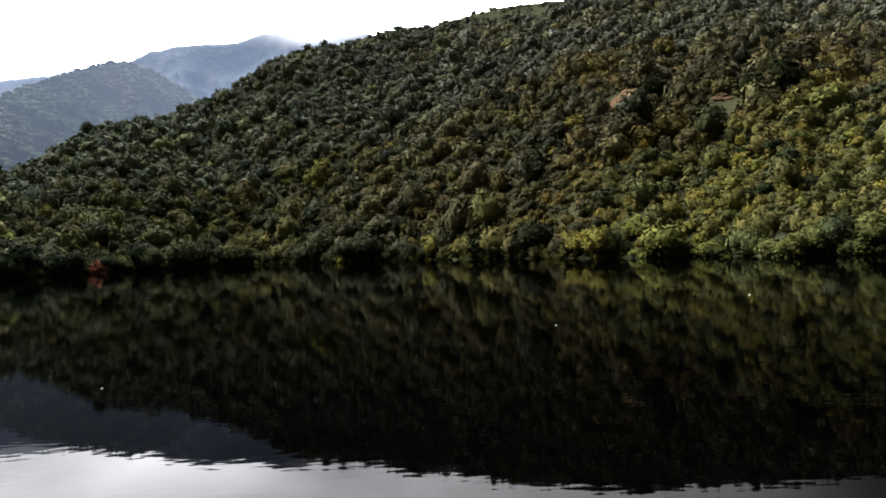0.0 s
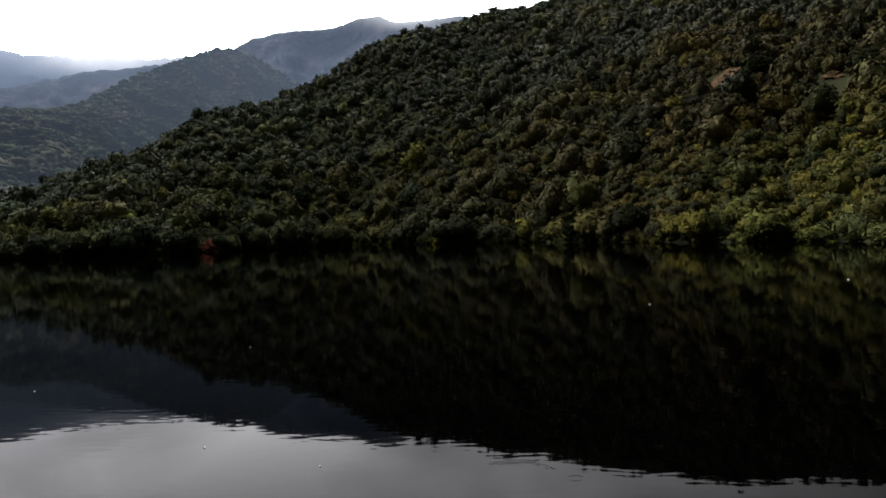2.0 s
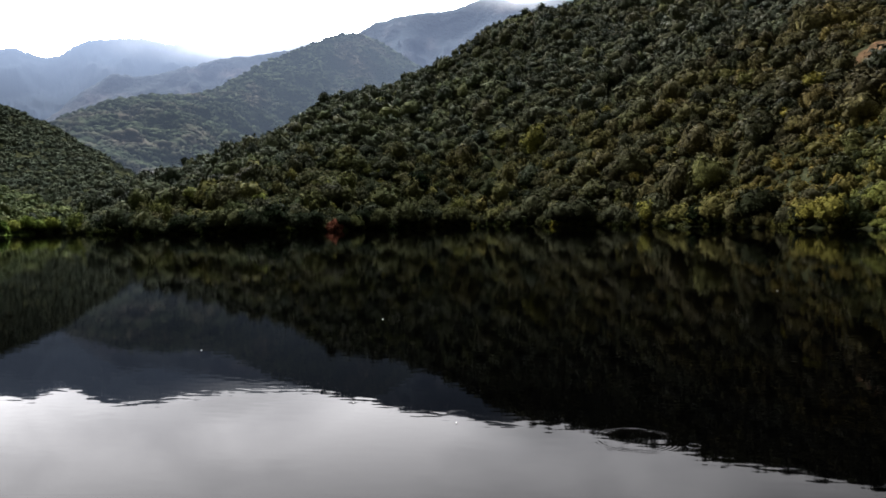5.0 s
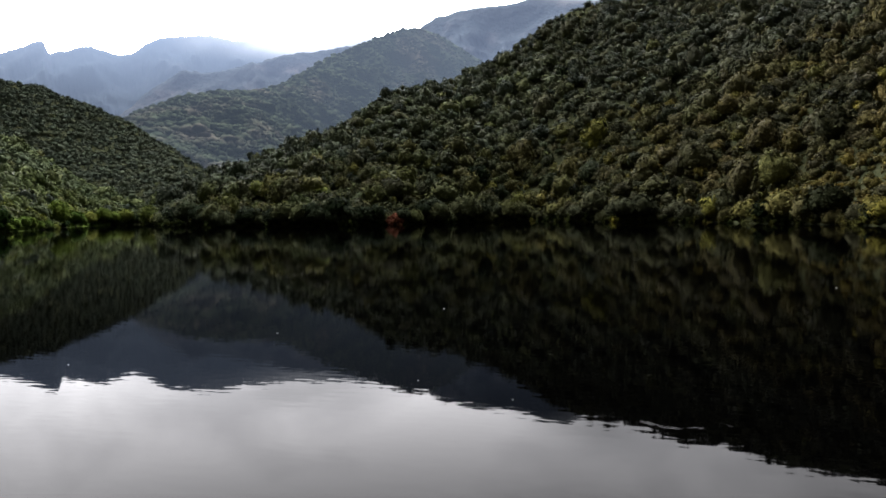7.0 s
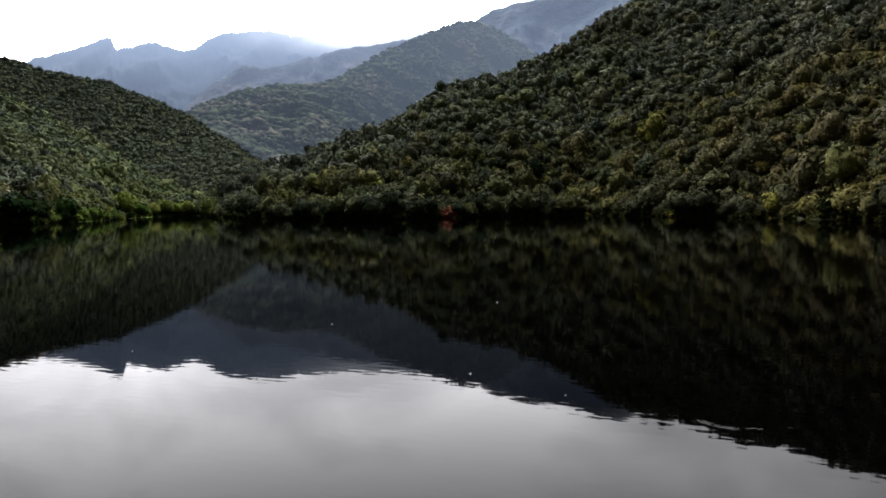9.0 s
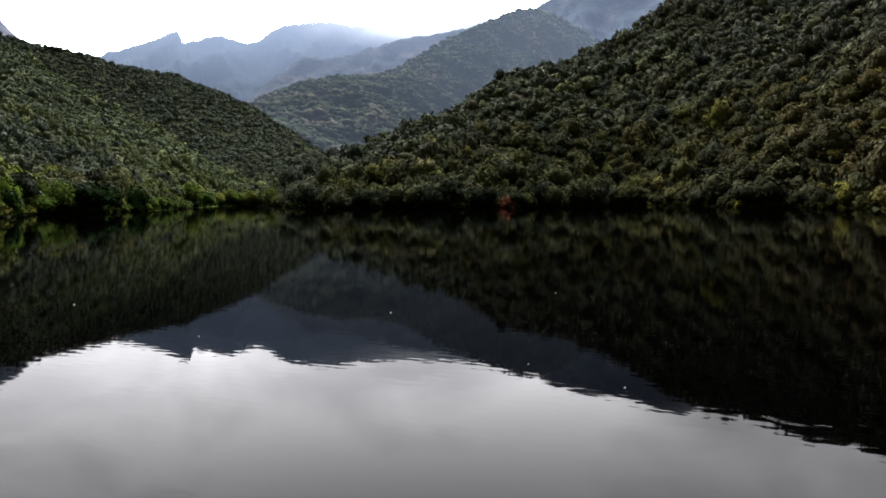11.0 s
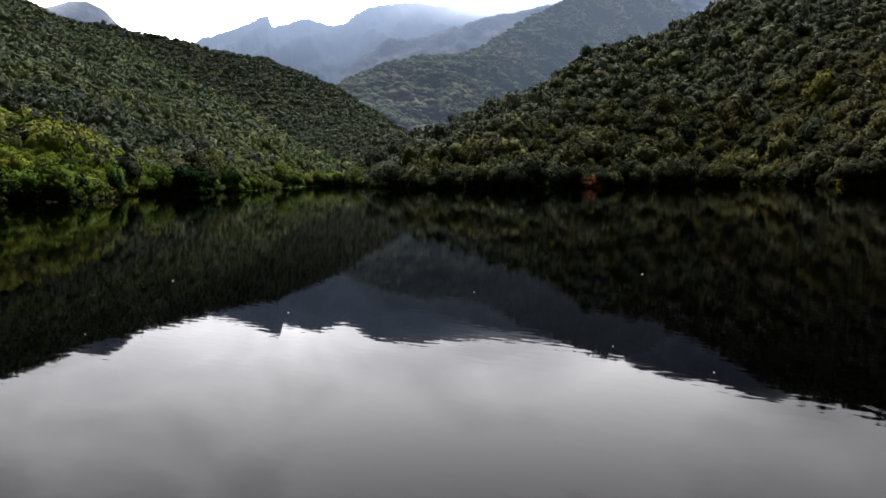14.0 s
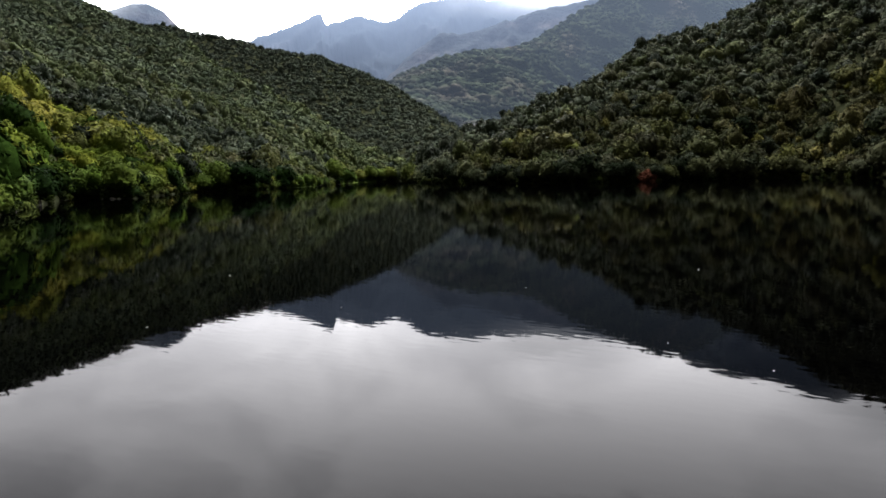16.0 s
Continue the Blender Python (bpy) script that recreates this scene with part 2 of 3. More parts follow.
def bumps(x, y):
    """Knolls, gullies and small unevenness of the slopes."""
    return (1.5 * np.sin(x * 0.043 + 1.3 * np.sin(y * 0.021)) * np.cos(y * 0.037 + 0.8 * np.sin(x * 0.017))
            + 0.8 * np.sin(x * 0.11 + 2.0) * np.sin(y * 0.093 + x * 0.03)
            + 0.4 * np.sin(x * 0.31 + y * 0.17) * np.cos(y * 0.27 - x * 0.12))


def shore_at(b):
    return at(SHORE, b) + 1.6 * np.sin(np.radians(b) * 34) * (at(SHORE, b) > 40) + 0.9 * np.sin(np.radians(b) * 83 + 1) * (at(SHORE, b) > 40)


def land(x, y):
    """Height of the land at a place of the plan; the lake's surface is at 0."""
    x, y = np.asarray(x, float), np.asarray(y, float)
    r = np.hypot(x, y)
    b = np.degrees(np.arctan2(-x, y))
    s = shore_at(b)
    out = r - s
    base = np.where(out > 0, 0.25 * np.clip(out / 0.5, 0, 1) + 0.02 * out, np.clip(out * 0.35, -4.0, 0))
    back = s + 60 + (at(SPUR_D, b) * 1.02 - s - 60) * np.clip((b - 40) / 4, 0, 1)
    hills = np.maximum.reduce([rise(b, r, s, MAIN_EL, MAIN_D, 1.0), rise(b, r, s + 30, SPUR_EL, SPUR_D, 1.15),
                               rise(b, r, back, BACK_EL, BACK_D, 1.0), rise(b, r, s, NEAR_EL, NEAR_D, 0.9),
                               rise(b, r, s, EAST_EL, EAST_D, 0.95)])
    wide = np.clip(out / 25, 0, 1)
    return np.where(out > 0, np.maximum(base, hills + bumps(x, y) * wide), base)


def place(b, r):
    return -r * math.sin(radians(b)), r * math.cos(radians(b))


def polar(bs, rs):
    B, Rr = np.meshgrid(np.radians(bs), rs, indexing="ij")
    return -Rr * np.sin(B), Rr * np.cos(B)


def grid_mesh(name, X, Y, Z, closed=False):
    n, m = X.shape
    v = np.stack([X, Y, Z], -1).reshape(-1, 3)
    i = np.arange(n if closed else n - 1)[:, None]
    j = np.arange(m - 1)[None, :]
    a, c = i * m + j, ((i + 1) % n) * m + j
    q = np.stack([a, a + 1, c + 1, c], -1).reshape(-1, 4)
    me = bpy.data.meshes.new(name)
    me.from_pydata(v.tolist(), [], q.tolist())
    me.polygons.foreach_set("use_smooth", np.ones(len(q), bool))
    me.update()
    return me


# ---- ground: one sheet from the lake's bed over the near hills and out to the horizon ----
bs = np.concatenate([np.arange(-180, -40, 4.0), np.arange(-40, 82, 0.6), np.arange(82, 180, 4.0)])
rs = np.concatenate([[0.3, 1.5, 3, 4, 6, 10, 20], np.arange(30, 260, 2.5), np.arange(260, 960, 8.0), [1000, 1200, 2000, 4900]])
GX, GY = polar(bs, rs)
GZ = land(GX, GY)
GZ = np.where(np.hypot(GX, GY) > 970, np.minimum(GZ, 8.0), GZ)
ground = tagged(new("ground", grid_mesh("ground", GX, GY, GZ, True)), "hillside soil with thin grass, and stony lake bed", "ground", kind="structure")
ground.data.materials.append(M_SOIL)

# ---- lake ----
bm = bmesh.new()
bmesh.ops.create_grid(bm, x_segments=4, y_segments=4, size=330)
me = bpy.data.meshes.new("lake_water")
bm.to_mesh(me)
bm.free()
water = tagged(new("lake_water", me), "dark still lake water mirroring hills and sky", "lake", kind="structure")
water.location = (-40, 120, 0)
me.materials.append(M_WATER)


# ---- far mountains ----
def mountain(name, label, el, far, depth, mat, rough, foot=0.0, seed=0, step=0.18, back=0.5, teeth=0.0):
    """A mountain range behind the hills: a front slope with spurs and gullies up to its crest, and a back slope."""
    b0, b1 = el[0][0], el[0][-1]
    b = np.arange(b0, b1 + step, step)
    t = np.concatenate([np.linspace(0, 1, 46), 1 + np.linspace(0.03, 1, 10)])
    d = at(far, b)
    jag = np.array([noise.fractal(Vector((q * 1.7, seed * 3.1, 0.5)), 0.8, 2.2, 5) for q in b])
    top = d * np.tan(np.radians(at(el, b))) + EYE
    spike = d * np.tan(np.radians(teeth)) * jag
    B, T = np.meshgrid(b, t, indexing="ij")
    D, TOP = d[:, None] + 0 * T, top[:, None] + spike[:, None] * np.clip(1 - np.abs(T - 1) * 14, 0, 1)
    Rr = D + (T - 1) * np.where(T < 1, depth, depth * back)
    H = np.where(T <= 1, foot + (TOP - foot) * np.clip(T, 0, 1) ** 1.15, foot + (TOP - foot) * (1 - (T - 1)) ** 1.2)
    X, Y = -Rr * np.sin(np.radians(B)), Rr * np.cos(np.radians(B))
    wob = np.zeros_like(X)
    for k in range(X.shape[0]):
        for q in range(X.shape[1]):
            p = Vector((X[k, q], Y[k, q], H[k, q] * 0.3)) / (rough * 6)
            wob[k, q] = noise.ridged_multi_fractal(p + Vector((seed * 7.1, 0, 0)), 0.9, 2.1, 5, 1.0, 2.0) * 0.9 - 1.0
    keep = np.clip(np.abs(T - 1) * 6, 0.12, 1) * np.clip(T * 5, 0, 1)
    Rr = Rr - wob * rough * 2.2 * keep
    H = H + wob * rough * 0.6 * keep
    X, Y = -Rr * np.sin(np.radians(B)), Rr * np.cos(np.radians(B))
    ob = tagged(new(name, grid_mesh(name, X, Y, H)), label, "mountain", kind="structure")
    ob.data.materials.append(mat)
    return ob


MID_EL = table("14 8.6 16 9.9 17.5 11.1 18.8 11.95 20.2 12.8 21.0 13.2 21.8 13.5 22.6 13.6 23.4 13.55 24.8 13.15 26.9 12.4 29.3 11.35 31.7 10.05 32.8 9.45 33.8 9.05 35.8 9.0 37.8 8.85 39.4 8.5 40.7 8.1 42.6 7.3 44 6.6 46 5.4 50 3.5")
MID_D = table("14 1520 16 1500 23 1400 29 1230 34 1000 40 900 50 850")
BACKR_EL = table("-4 15.5 2 15.9 6.9 15.7 10.2 15.5 11.4 16.0 13 15.9 14.9 15.3 18 15.0 20 14.5 21 14.4 22 13.8 26 11 30 8")
INNER_EL = table("22 12.6 26 12.5 28.2 12.2 31.6 11.7 34.2 11.1 36 10.6 37.5 10.2 39.5 10.3 41 9.4 42.5 8.2 46 5")
PEAK_EL = table("22 13.3 25.7 13.0 28.2 12.65 30 12.6 32.5 12.55 35.8 12.5 37.5 12.7 39 12.75 40.2 12.55 41.2 12.3 42 11.9 43 11.2 43.5 11.1 44.5 11.2 45.4 11.5 "
                "46 11.45 47.1 11.2 47.9 10.85 48.1 10.9 48.4 11.65 48.8 11.55 49.8 11.1 50.7 10.75 51.3 10.6 53.1 10.0 57 8 60 6")
HUMP_EL = table("55 8 58.6 10.7 59.4 11.5 60.5 12.0 61.5 11.9 62.5 11.5 64 11 68 8")
# each range emits a pale blue that stands for haze
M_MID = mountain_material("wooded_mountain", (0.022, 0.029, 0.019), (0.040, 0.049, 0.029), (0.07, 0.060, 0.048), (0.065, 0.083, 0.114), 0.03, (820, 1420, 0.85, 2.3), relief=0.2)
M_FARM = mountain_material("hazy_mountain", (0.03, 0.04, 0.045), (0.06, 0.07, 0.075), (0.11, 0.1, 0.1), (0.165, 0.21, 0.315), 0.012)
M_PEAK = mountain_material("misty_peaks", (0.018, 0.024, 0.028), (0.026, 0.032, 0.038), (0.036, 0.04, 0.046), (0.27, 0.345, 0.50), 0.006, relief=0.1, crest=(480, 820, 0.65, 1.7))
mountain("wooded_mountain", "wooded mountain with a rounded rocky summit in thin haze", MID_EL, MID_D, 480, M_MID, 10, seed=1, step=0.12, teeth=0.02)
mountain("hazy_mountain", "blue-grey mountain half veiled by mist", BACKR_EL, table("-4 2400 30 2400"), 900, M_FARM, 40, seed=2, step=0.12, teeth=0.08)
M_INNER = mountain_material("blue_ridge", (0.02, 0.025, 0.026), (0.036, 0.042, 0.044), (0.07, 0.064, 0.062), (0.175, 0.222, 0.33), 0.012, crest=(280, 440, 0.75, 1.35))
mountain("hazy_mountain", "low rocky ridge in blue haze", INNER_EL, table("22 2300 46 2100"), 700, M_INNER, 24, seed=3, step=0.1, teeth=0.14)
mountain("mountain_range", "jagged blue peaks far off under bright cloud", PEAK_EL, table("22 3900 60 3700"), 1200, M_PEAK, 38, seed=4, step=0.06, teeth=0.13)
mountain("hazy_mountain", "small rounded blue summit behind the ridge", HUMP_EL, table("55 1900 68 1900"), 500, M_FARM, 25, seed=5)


# ---- mist on the far crests ----
_m = Mat("glowing_white_mist", 1.0)
_tc = _m.node("ShaderNodeTexCoord")
_sep = _m.node("ShaderNodeSeparateXYZ")
_m.link(_tc.outputs["UV"], _sep.inputs["Vector"])


def _hump(sock):
    """Nothing at the sheet's rims, most in its middle."""
    a = _m.node("ShaderNodeMath")
    a.operation = "PINGPONG"
    a.inputs[1].default_value = 0.5
    _m.link(sock, a.inputs[0])
    return a.outputs["Value"]


_edge = _m.node("ShaderNodeMath")
_edge.operation = "MULTIPLY"
_m.link(_hump(_sep.outputs["X"]), _edge.inputs[0])
_m.link(_hump(_sep.outputs["Y"]), _edge.inputs[1])
_puff = _m.node("ShaderNodeMath")
_puff.operation = "MULTIPLY"
_m.link(_edge.outputs["Value"], _puff.inputs[0])
_m.link(_m.noise(0.0028, 5.0, 0.55), _puff.inputs[1])
_cover = _m.node("ShaderNodeMapRange")
_cover.interpolation_type = "SMOOTHSTEP"
for k, v in zip(("From Min", "From Max", "To Min", "To Max"), (0.0, 0.13, 0.0, 1.0)):
    _cover.inputs[k].default_value = v
_m.link(_puff.outputs["Value"], _cover.inputs["Value"])
_info = _m.node("ShaderNodeObjectInfo")
_thin = _m.node("ShaderNodeMath")
_thin.operation = "MULTIPLY"
_m.link(_cover.outputs["Result"], _thin.inputs[0])
_m.link(_info.outputs["Alpha"], _thin.inputs[1])
# the mist emits white so that it looks sunlit against the sky
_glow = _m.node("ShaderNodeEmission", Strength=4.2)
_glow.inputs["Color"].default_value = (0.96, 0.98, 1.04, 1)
_clear = _m.node("ShaderNodeBsdfTransparent")
_mixer = _m.node("ShaderNodeMixShader")
_m.link(_thin.outputs["Value"], _mixer.inputs["Fac"])
_m.link(_clear.outputs["BSDF"], _mixer.inputs[1])
_m.link(_glow.outputs["Emission"], _mixer.inputs[2])
_m.link(_mixer.outputs["Shader"], _m.t.nodes["Material Output"].inputs["Surface"])
M_MIST = _m.mat


def mist(b0, b1, el0, el1, r, dense):
    """A bank of bright cloud, its brightness emitted by the sheet, that hides part of a far crest."""
    B, E = np.meshgrid(np.linspace(b0, b1, 24), np.linspace(el0, el1, 8), indexing="ij")
    bulge = 1 - 0.03 * np.sin((B - b0) / (b1 - b0) * np.pi) * np.sin((E - el0) / (el1 - el0) * np.pi)
    rr = r * bulge
    me = grid_mesh("cloud_bank", -rr * np.sin(np.radians(B)), rr * np.cos(np.radians(B)), rr * np.tan(np.radians(E)) + EYE)
    uv = me.uv_layers.new(name="UVMap")
    u, v = ((B - b0) / (b1 - b0)).ravel(), ((E - el0) / (el1 - el0)).ravel()
    for loop in me.loops:
        uv.data[loop.index].uv = (u[loop.vertex_index], v[loop.vertex_index])
    me.materials.append(M_MIST)
    ob = tagged(new("cloud_bank", me), "thin sheet of white mist glowing along a far crest", "cloud", kind="structure")
    ob.color = (1, 1, 1, dense)


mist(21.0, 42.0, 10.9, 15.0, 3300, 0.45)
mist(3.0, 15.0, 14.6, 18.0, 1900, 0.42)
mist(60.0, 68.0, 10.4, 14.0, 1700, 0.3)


# ---- plants ----
rng = np.random.default_rng(5)


def ico(level):
    bm = bmesh.new()
    bmesh.ops.create_icosphere(bm, subdivisions=level, radius=1.0)
    bm.verts.ensure_lookup_table()
    v = np.array([q.co for q in bm.verts])
    f = np.array([[p.index for p in q.verts] for q in bm.faces])
    bm.free()
    return v, f


ICO = {1: ico(1), 2: ico(2), 3: ico(3)}


def crown_shape(cards, size, level, lobes=7, tall=0.8, seed=0):
    """A crown about 1 in radius that starts at z 0: a dome of rounded lobes with an uneven leafy skin, and leaf clusters
    lying on it. Returns vertices and triangles."""
    g = np.random.default_rng(seed + 100)
    ang = g.uniform(0, 2 * np.pi) + np.arange(lobes) * 2.4 + g.uniform(-0.3, 0.3, lobes)
    up = np.clip(1 - (np.arange(lobes) + 0.5) / lobes * 1.25 + g.uniform(-0.12, 0.12, lobes), -0.3, 0.97)
    flat = np.sqrt(np.clip(1 - up ** 2, 0.05, 1)) * g.uniform(0.5, 0.68, lobes)
    c = np.stack([np.cos(ang) * flat, np.sin(ang) * flat, up * 0.62 * tall], -1)
    rad = g.uniform(0.27, 0.44, lobes)
    c = np.vstack([c, [[0, 0, 0.02]]])
    rad = np.append(rad, 0.6)
    iv, fi = ICO[level]
    proj = iv @ c.T
    gap = rad[None] ** 2 - (np.sum(c * c, 1)[None] - proj ** 2)
    reach = np.where(gap > 0, proj + np.sqrt(np.clip(gap, 0, None)), 0.2).max(1)
    v = [iv * (reach * g.uniform(0.8, 1.0, len(iv)))[:, None]]
    f = [fi]
    n = len(iv)
    pos, nor = [], []
    while len(pos) < cards:
        k = g.choice(len(rad), p=rad ** 2 / np.sum(rad ** 2))
        d = g.normal(size=3)
        d[2] += 0.5
        d /= np.linalg.norm(d)
        p = c[k] + d * rad[k] * g.uniform(0.95, 1.2)
        if np.any(np.linalg.norm(p - c, axis=1) < rad * 0.93):
            continue
        pos.append(p)
        nor.append(d)
    pos, nor = np.array(pos), np.array(nor)
    nor = nor + (0, 0, 0.35) + g.normal(scale=0.3, size=nor.shape)
    nor /= np.linalg.norm(nor, axis=1)[:, None]
    t = np.cross(nor, g.normal(size=nor.shape))
    t /= np.linalg.norm(t, axis=1)[:, None]
    u = np.cross(nor, t)
    s = size * g.uniform(0.6, 1.35, (cards, 1))
    q = np.stack([pos - t * s - u * s * 0.5, pos + t * s - u * s * 0.5 * g.uniform(0.3, 1.2, (cards, 1)), pos + u * s * 0.9 - nor * s * 0.3], 1).reshape(-1, 3)
    k = n + np.arange(cards)[:, None] * 3
    v.append(q)
    f.append(k + [0, 1, 2])
    v = np.vstack(v)
    v[:, 2] = np.where(v[:, 2] < 0, v[:, 2] * 0.6, v[:, 2])
    v[:, 2] -= v[:, 2].min()
    return v, np.vstack(f)


def mesh_from(name, v, f, tint=None, warm=None):
    me = bpy.data.meshes.new(name)
    me.vertices.add(len(v))
    me.vertices.foreach_set("co", np.ascontiguousarray(v, np.float32).ravel())
    me.loops.add(len(f) * 3)
    me.loops.foreach_set("vertex_index", np.ascontiguousarray(f, np.int32).ravel())
    me.polygons.add(len(f))
    me.polygons.foreach_set("loop_start", np.arange(0, len(f) * 3, 3, dtype=np.int32))
    me.polygons.foreach_set("use_smooth", np.ones(len(f), bool))
    if tint is not None:
        a = me.attributes.new("tint", "FLOAT", "POINT")
        a.data.foreach_set("value", np.ascontiguousarray(tint, np.float32))
    if warm is not None:
        a = me.attributes.new("warm", "FLOAT", "POINT")
        a.data.foreach_set("value", np.ascontiguousarray(warm, np.float32))
    me.update(calc_edges=True)
    return me


def warm_of(x, y):
    """Olive rather than green: the eastern slopes, and the brownish hill behind the spur."""
    b, r = np.degrees(np.arctan2(-x, y)), np.hypot(x, y)
    w = 0.30 + 0.56 * np.clip((22 - b) / 34, 0, 1)
    w = np.where((b < -12) & (r < at(EAST_D, b) + 2), 0.5, w) * (1 - 0.9 * np.clip((b - 38) / 6, 0, 1)) + 0.3 * ((b > 38) & (r > at(SPUR_D, b) + 12))
    w = np.where((b > 52) & (r < at(NEAR_D, b) + 6), 0.12, w)
    return np.clip(w, 0, 1)


def gather(name, shapes, X, Y, Z, width, height, tint):
    """One mesh of many plants: each takes one of the shapes, turned and scaled."""
    vs, fs, ts, ws, n = [], [], [], [], 0
    for x, y, z, w, h, c, hot in zip(X, Y, Z, width, height, tint, warm_of(np.asarray(X), np.asarray(Y))):
        v, f = shapes[rng.integers(len(shapes))]
        a = rng.uniform(0, 2 * np.pi)
        ca, sa = np.cos(a), np.sin(a)
        wx, wy = w * rng.uniform(0.85, 1.15), w * rng.uniform(0.85, 1.15)
        q = np.empty_like(v)
        q[:, 0] = x + (v[:, 0] * ca - v[:, 1] * sa) * wx
        q[:, 1] = y + (v[:, 0] * sa + v[:, 1] * ca) * wy
        q[:, 2] = z + v[:, 2] * h
        vs.append(q)
        fs.append(f + n)
        ts.append(np.full(len(v), c, np.float32))
        ws.append(np.full(len(v), np.clip(hot + rng.normal(0, 0.16), 0, 1), np.float32))
        n += len(v)
    return mesh_from(name, np.vstack(vs), np.vstack(fs), np.concatenate(ts), np.concatenate(ws))


def patch_noise(x, y, s, seed):
    return np.array([noise.noise(Vector((a / s, b / s, seed))) for a, b in zip(x, y)])


def tint_of(x, y, z):
    """How yellow (1) or blue-grey (0) a plant is: by patch, by height, and by chance."""
    r = np.hypot(x, y)
    b = np.degrees(np.arctan2(-x, y))
    # the height term greys plants on upper slopes, in place of haze
    t = 0.42 - 0.05 * np.clip(z / 45, 0, 1.2) + 0.17 * patch_noise(x, y, 38.0, 3.0) + 0.10 * patch_noise(x, y, 11.0, 8.0) + rng.normal(0, 0.10, len(x))
    t += 0.07 * np.clip((20 - b) / 25, 0, 1) * np.clip(1.2 - z / 32, 0, 1)     # yellower scrub low on the eastern slope
    t -= 0.05 * ((b < -13) & (r < at(EAST_D, b) + 2))      # fresh growth on the eastern spur
    t += (-0.02 + 0.5 * np.clip((z - 0.5) / 8, 0, 1) + 0.2 * patch_noise(x, y, 13.0, 21.0) + rng.normal(0, 0.1, len(x))) * np.clip((b - 51.5) / 4, 0, 1) * (r < at(NEAR_D, b) + 4)      # fresh growth on the near western bank, tinted darker low down for the shade there
    t += (0.24 + rng.normal(0, 0.1, len(x))) * ((b > 41) & (b <= 53) & (r <= 240))      # lighter bushes round the cove
    t += 0.5 * (b > 41) * (b < 58) * np.clip(1 - np.abs(r - at(SPUR_D, b) + 8) / 18, 0, 1)      # pale growth along the spur's crest
    far = (b > 40) & (r > 240)
    t = np.where(far, 0.62 - 0.07 * np.clip((b - 48) / 8, 0, 1) + (t - 0.36) * 0.7, t)
    t = np.where((b > 38) & (r > at(SPUR_D, b) + 14), 0.30 + (t - 0.60) * 0.9, t)
    roll = rng.uniform(size=len(x))
    t = np.where(roll < 0.07 + 0.09 * ((b > 52) & (r < at(NEAR_D, b) + 4)), rng.uniform(0.0, 0.2, len(x)), t)
    t = np.where(roll > 0.992, rng.uniform(0.65, 0.85, len(x)), t)
    return np.clip(t, 0, 1)


# what can be seen over the nearer crests, by bearing and distance
VB, VR = np.arange(-40, 80, 0.5), np.arange(20, 960, 4.0)
VX, VY = polar(VB, VR)
VEL = np.arctan2(land(VX, VY) - EYE, VR[None])
VMAX = np.maximum.accumulate(VEL, axis=1)


def in_view(x, y, z):
    r = np.hypot(x, y)
    b = np.degrees(np.arctan2(-x, y))
    i = np.clip(np.round((b - VB[0]) / 0.5).astype(int), 0, len(VB) - 1)
    j = np.clip(((r - VR[0]) / 4.0).astype(int) - 4, 0, len(VR) - 1)
    return np.arctan2(z + 5.0 - EYE, r) > VMAX[i, j]


def slope_place(b, el):
    """The place on the near land, in the bearing b, that shows at the height el in degrees."""
    r = np.arange(float(at(SHORE, b)), 900, 0.5)
    x, y = -r * math.sin(radians(b)), r * math.cos(radians(b))
    e = np.degrees(np.arctan2(land(x, y) - EYE, r))
    k = int(np.argmax(e > el))
    return x[k], y[k], float(land(x[k], y[k])), r[k]


# clearings with bare red earth: bearing, height in degrees, half width, half length down the slope
BARE = [(-13.8, 9.8, 2.5, 3.0), (-20.3, 9.2, 1.3, 1.2)]
CLEAR = []
for b, el, w, l in BARE:
    x, y, z, r = slope_place(b, el)
    CLEAR.append((b, r, w, l))


def cleared(x, y):
    r = np.hypot(x, y)
    b = np.degrees(np.arctan2(-x, y))
    out = np.zeros(len(x), bool)
    for cb, cr, w, l in CLEAR:
        side = np.radians(b - cb) * cr
        out |= (np.abs(side) < w + 1.4) & (r > cr - l - 7) & (r < cr + l + 1)
    return out


def sown(step, r0, r1, b0, b1):
    """Jittered places, step metres apart, on land within those distances and bearings."""
    g = np.arange(-900, 900, step)
    X, Y = np.meshgrid(g, g)
    X[::2] += step / 2
    X, Y = X.ravel() + rng.uniform(-0.5, 0.5, X.size) * step, Y.ravel() + rng.uniform(-0.5, 0.5, X.size) * step
    r = np.hypot(X, Y)
    b = np.degrees(np.arctan2(-X, Y))
    k = (r > r0) & (r < r1) & (b > b0) & (b < b1)
    X, Y, r, b = X[k], Y[k], r[k], b[k]
    k = r > shore_at(b) + 1.9
    X, Y = X[k], Y[k]
    Z = land(X, Y)
    k = in_view(X, Y, Z) & ~cleared(X, Y)
    return X[k], Y[k], Z[k]


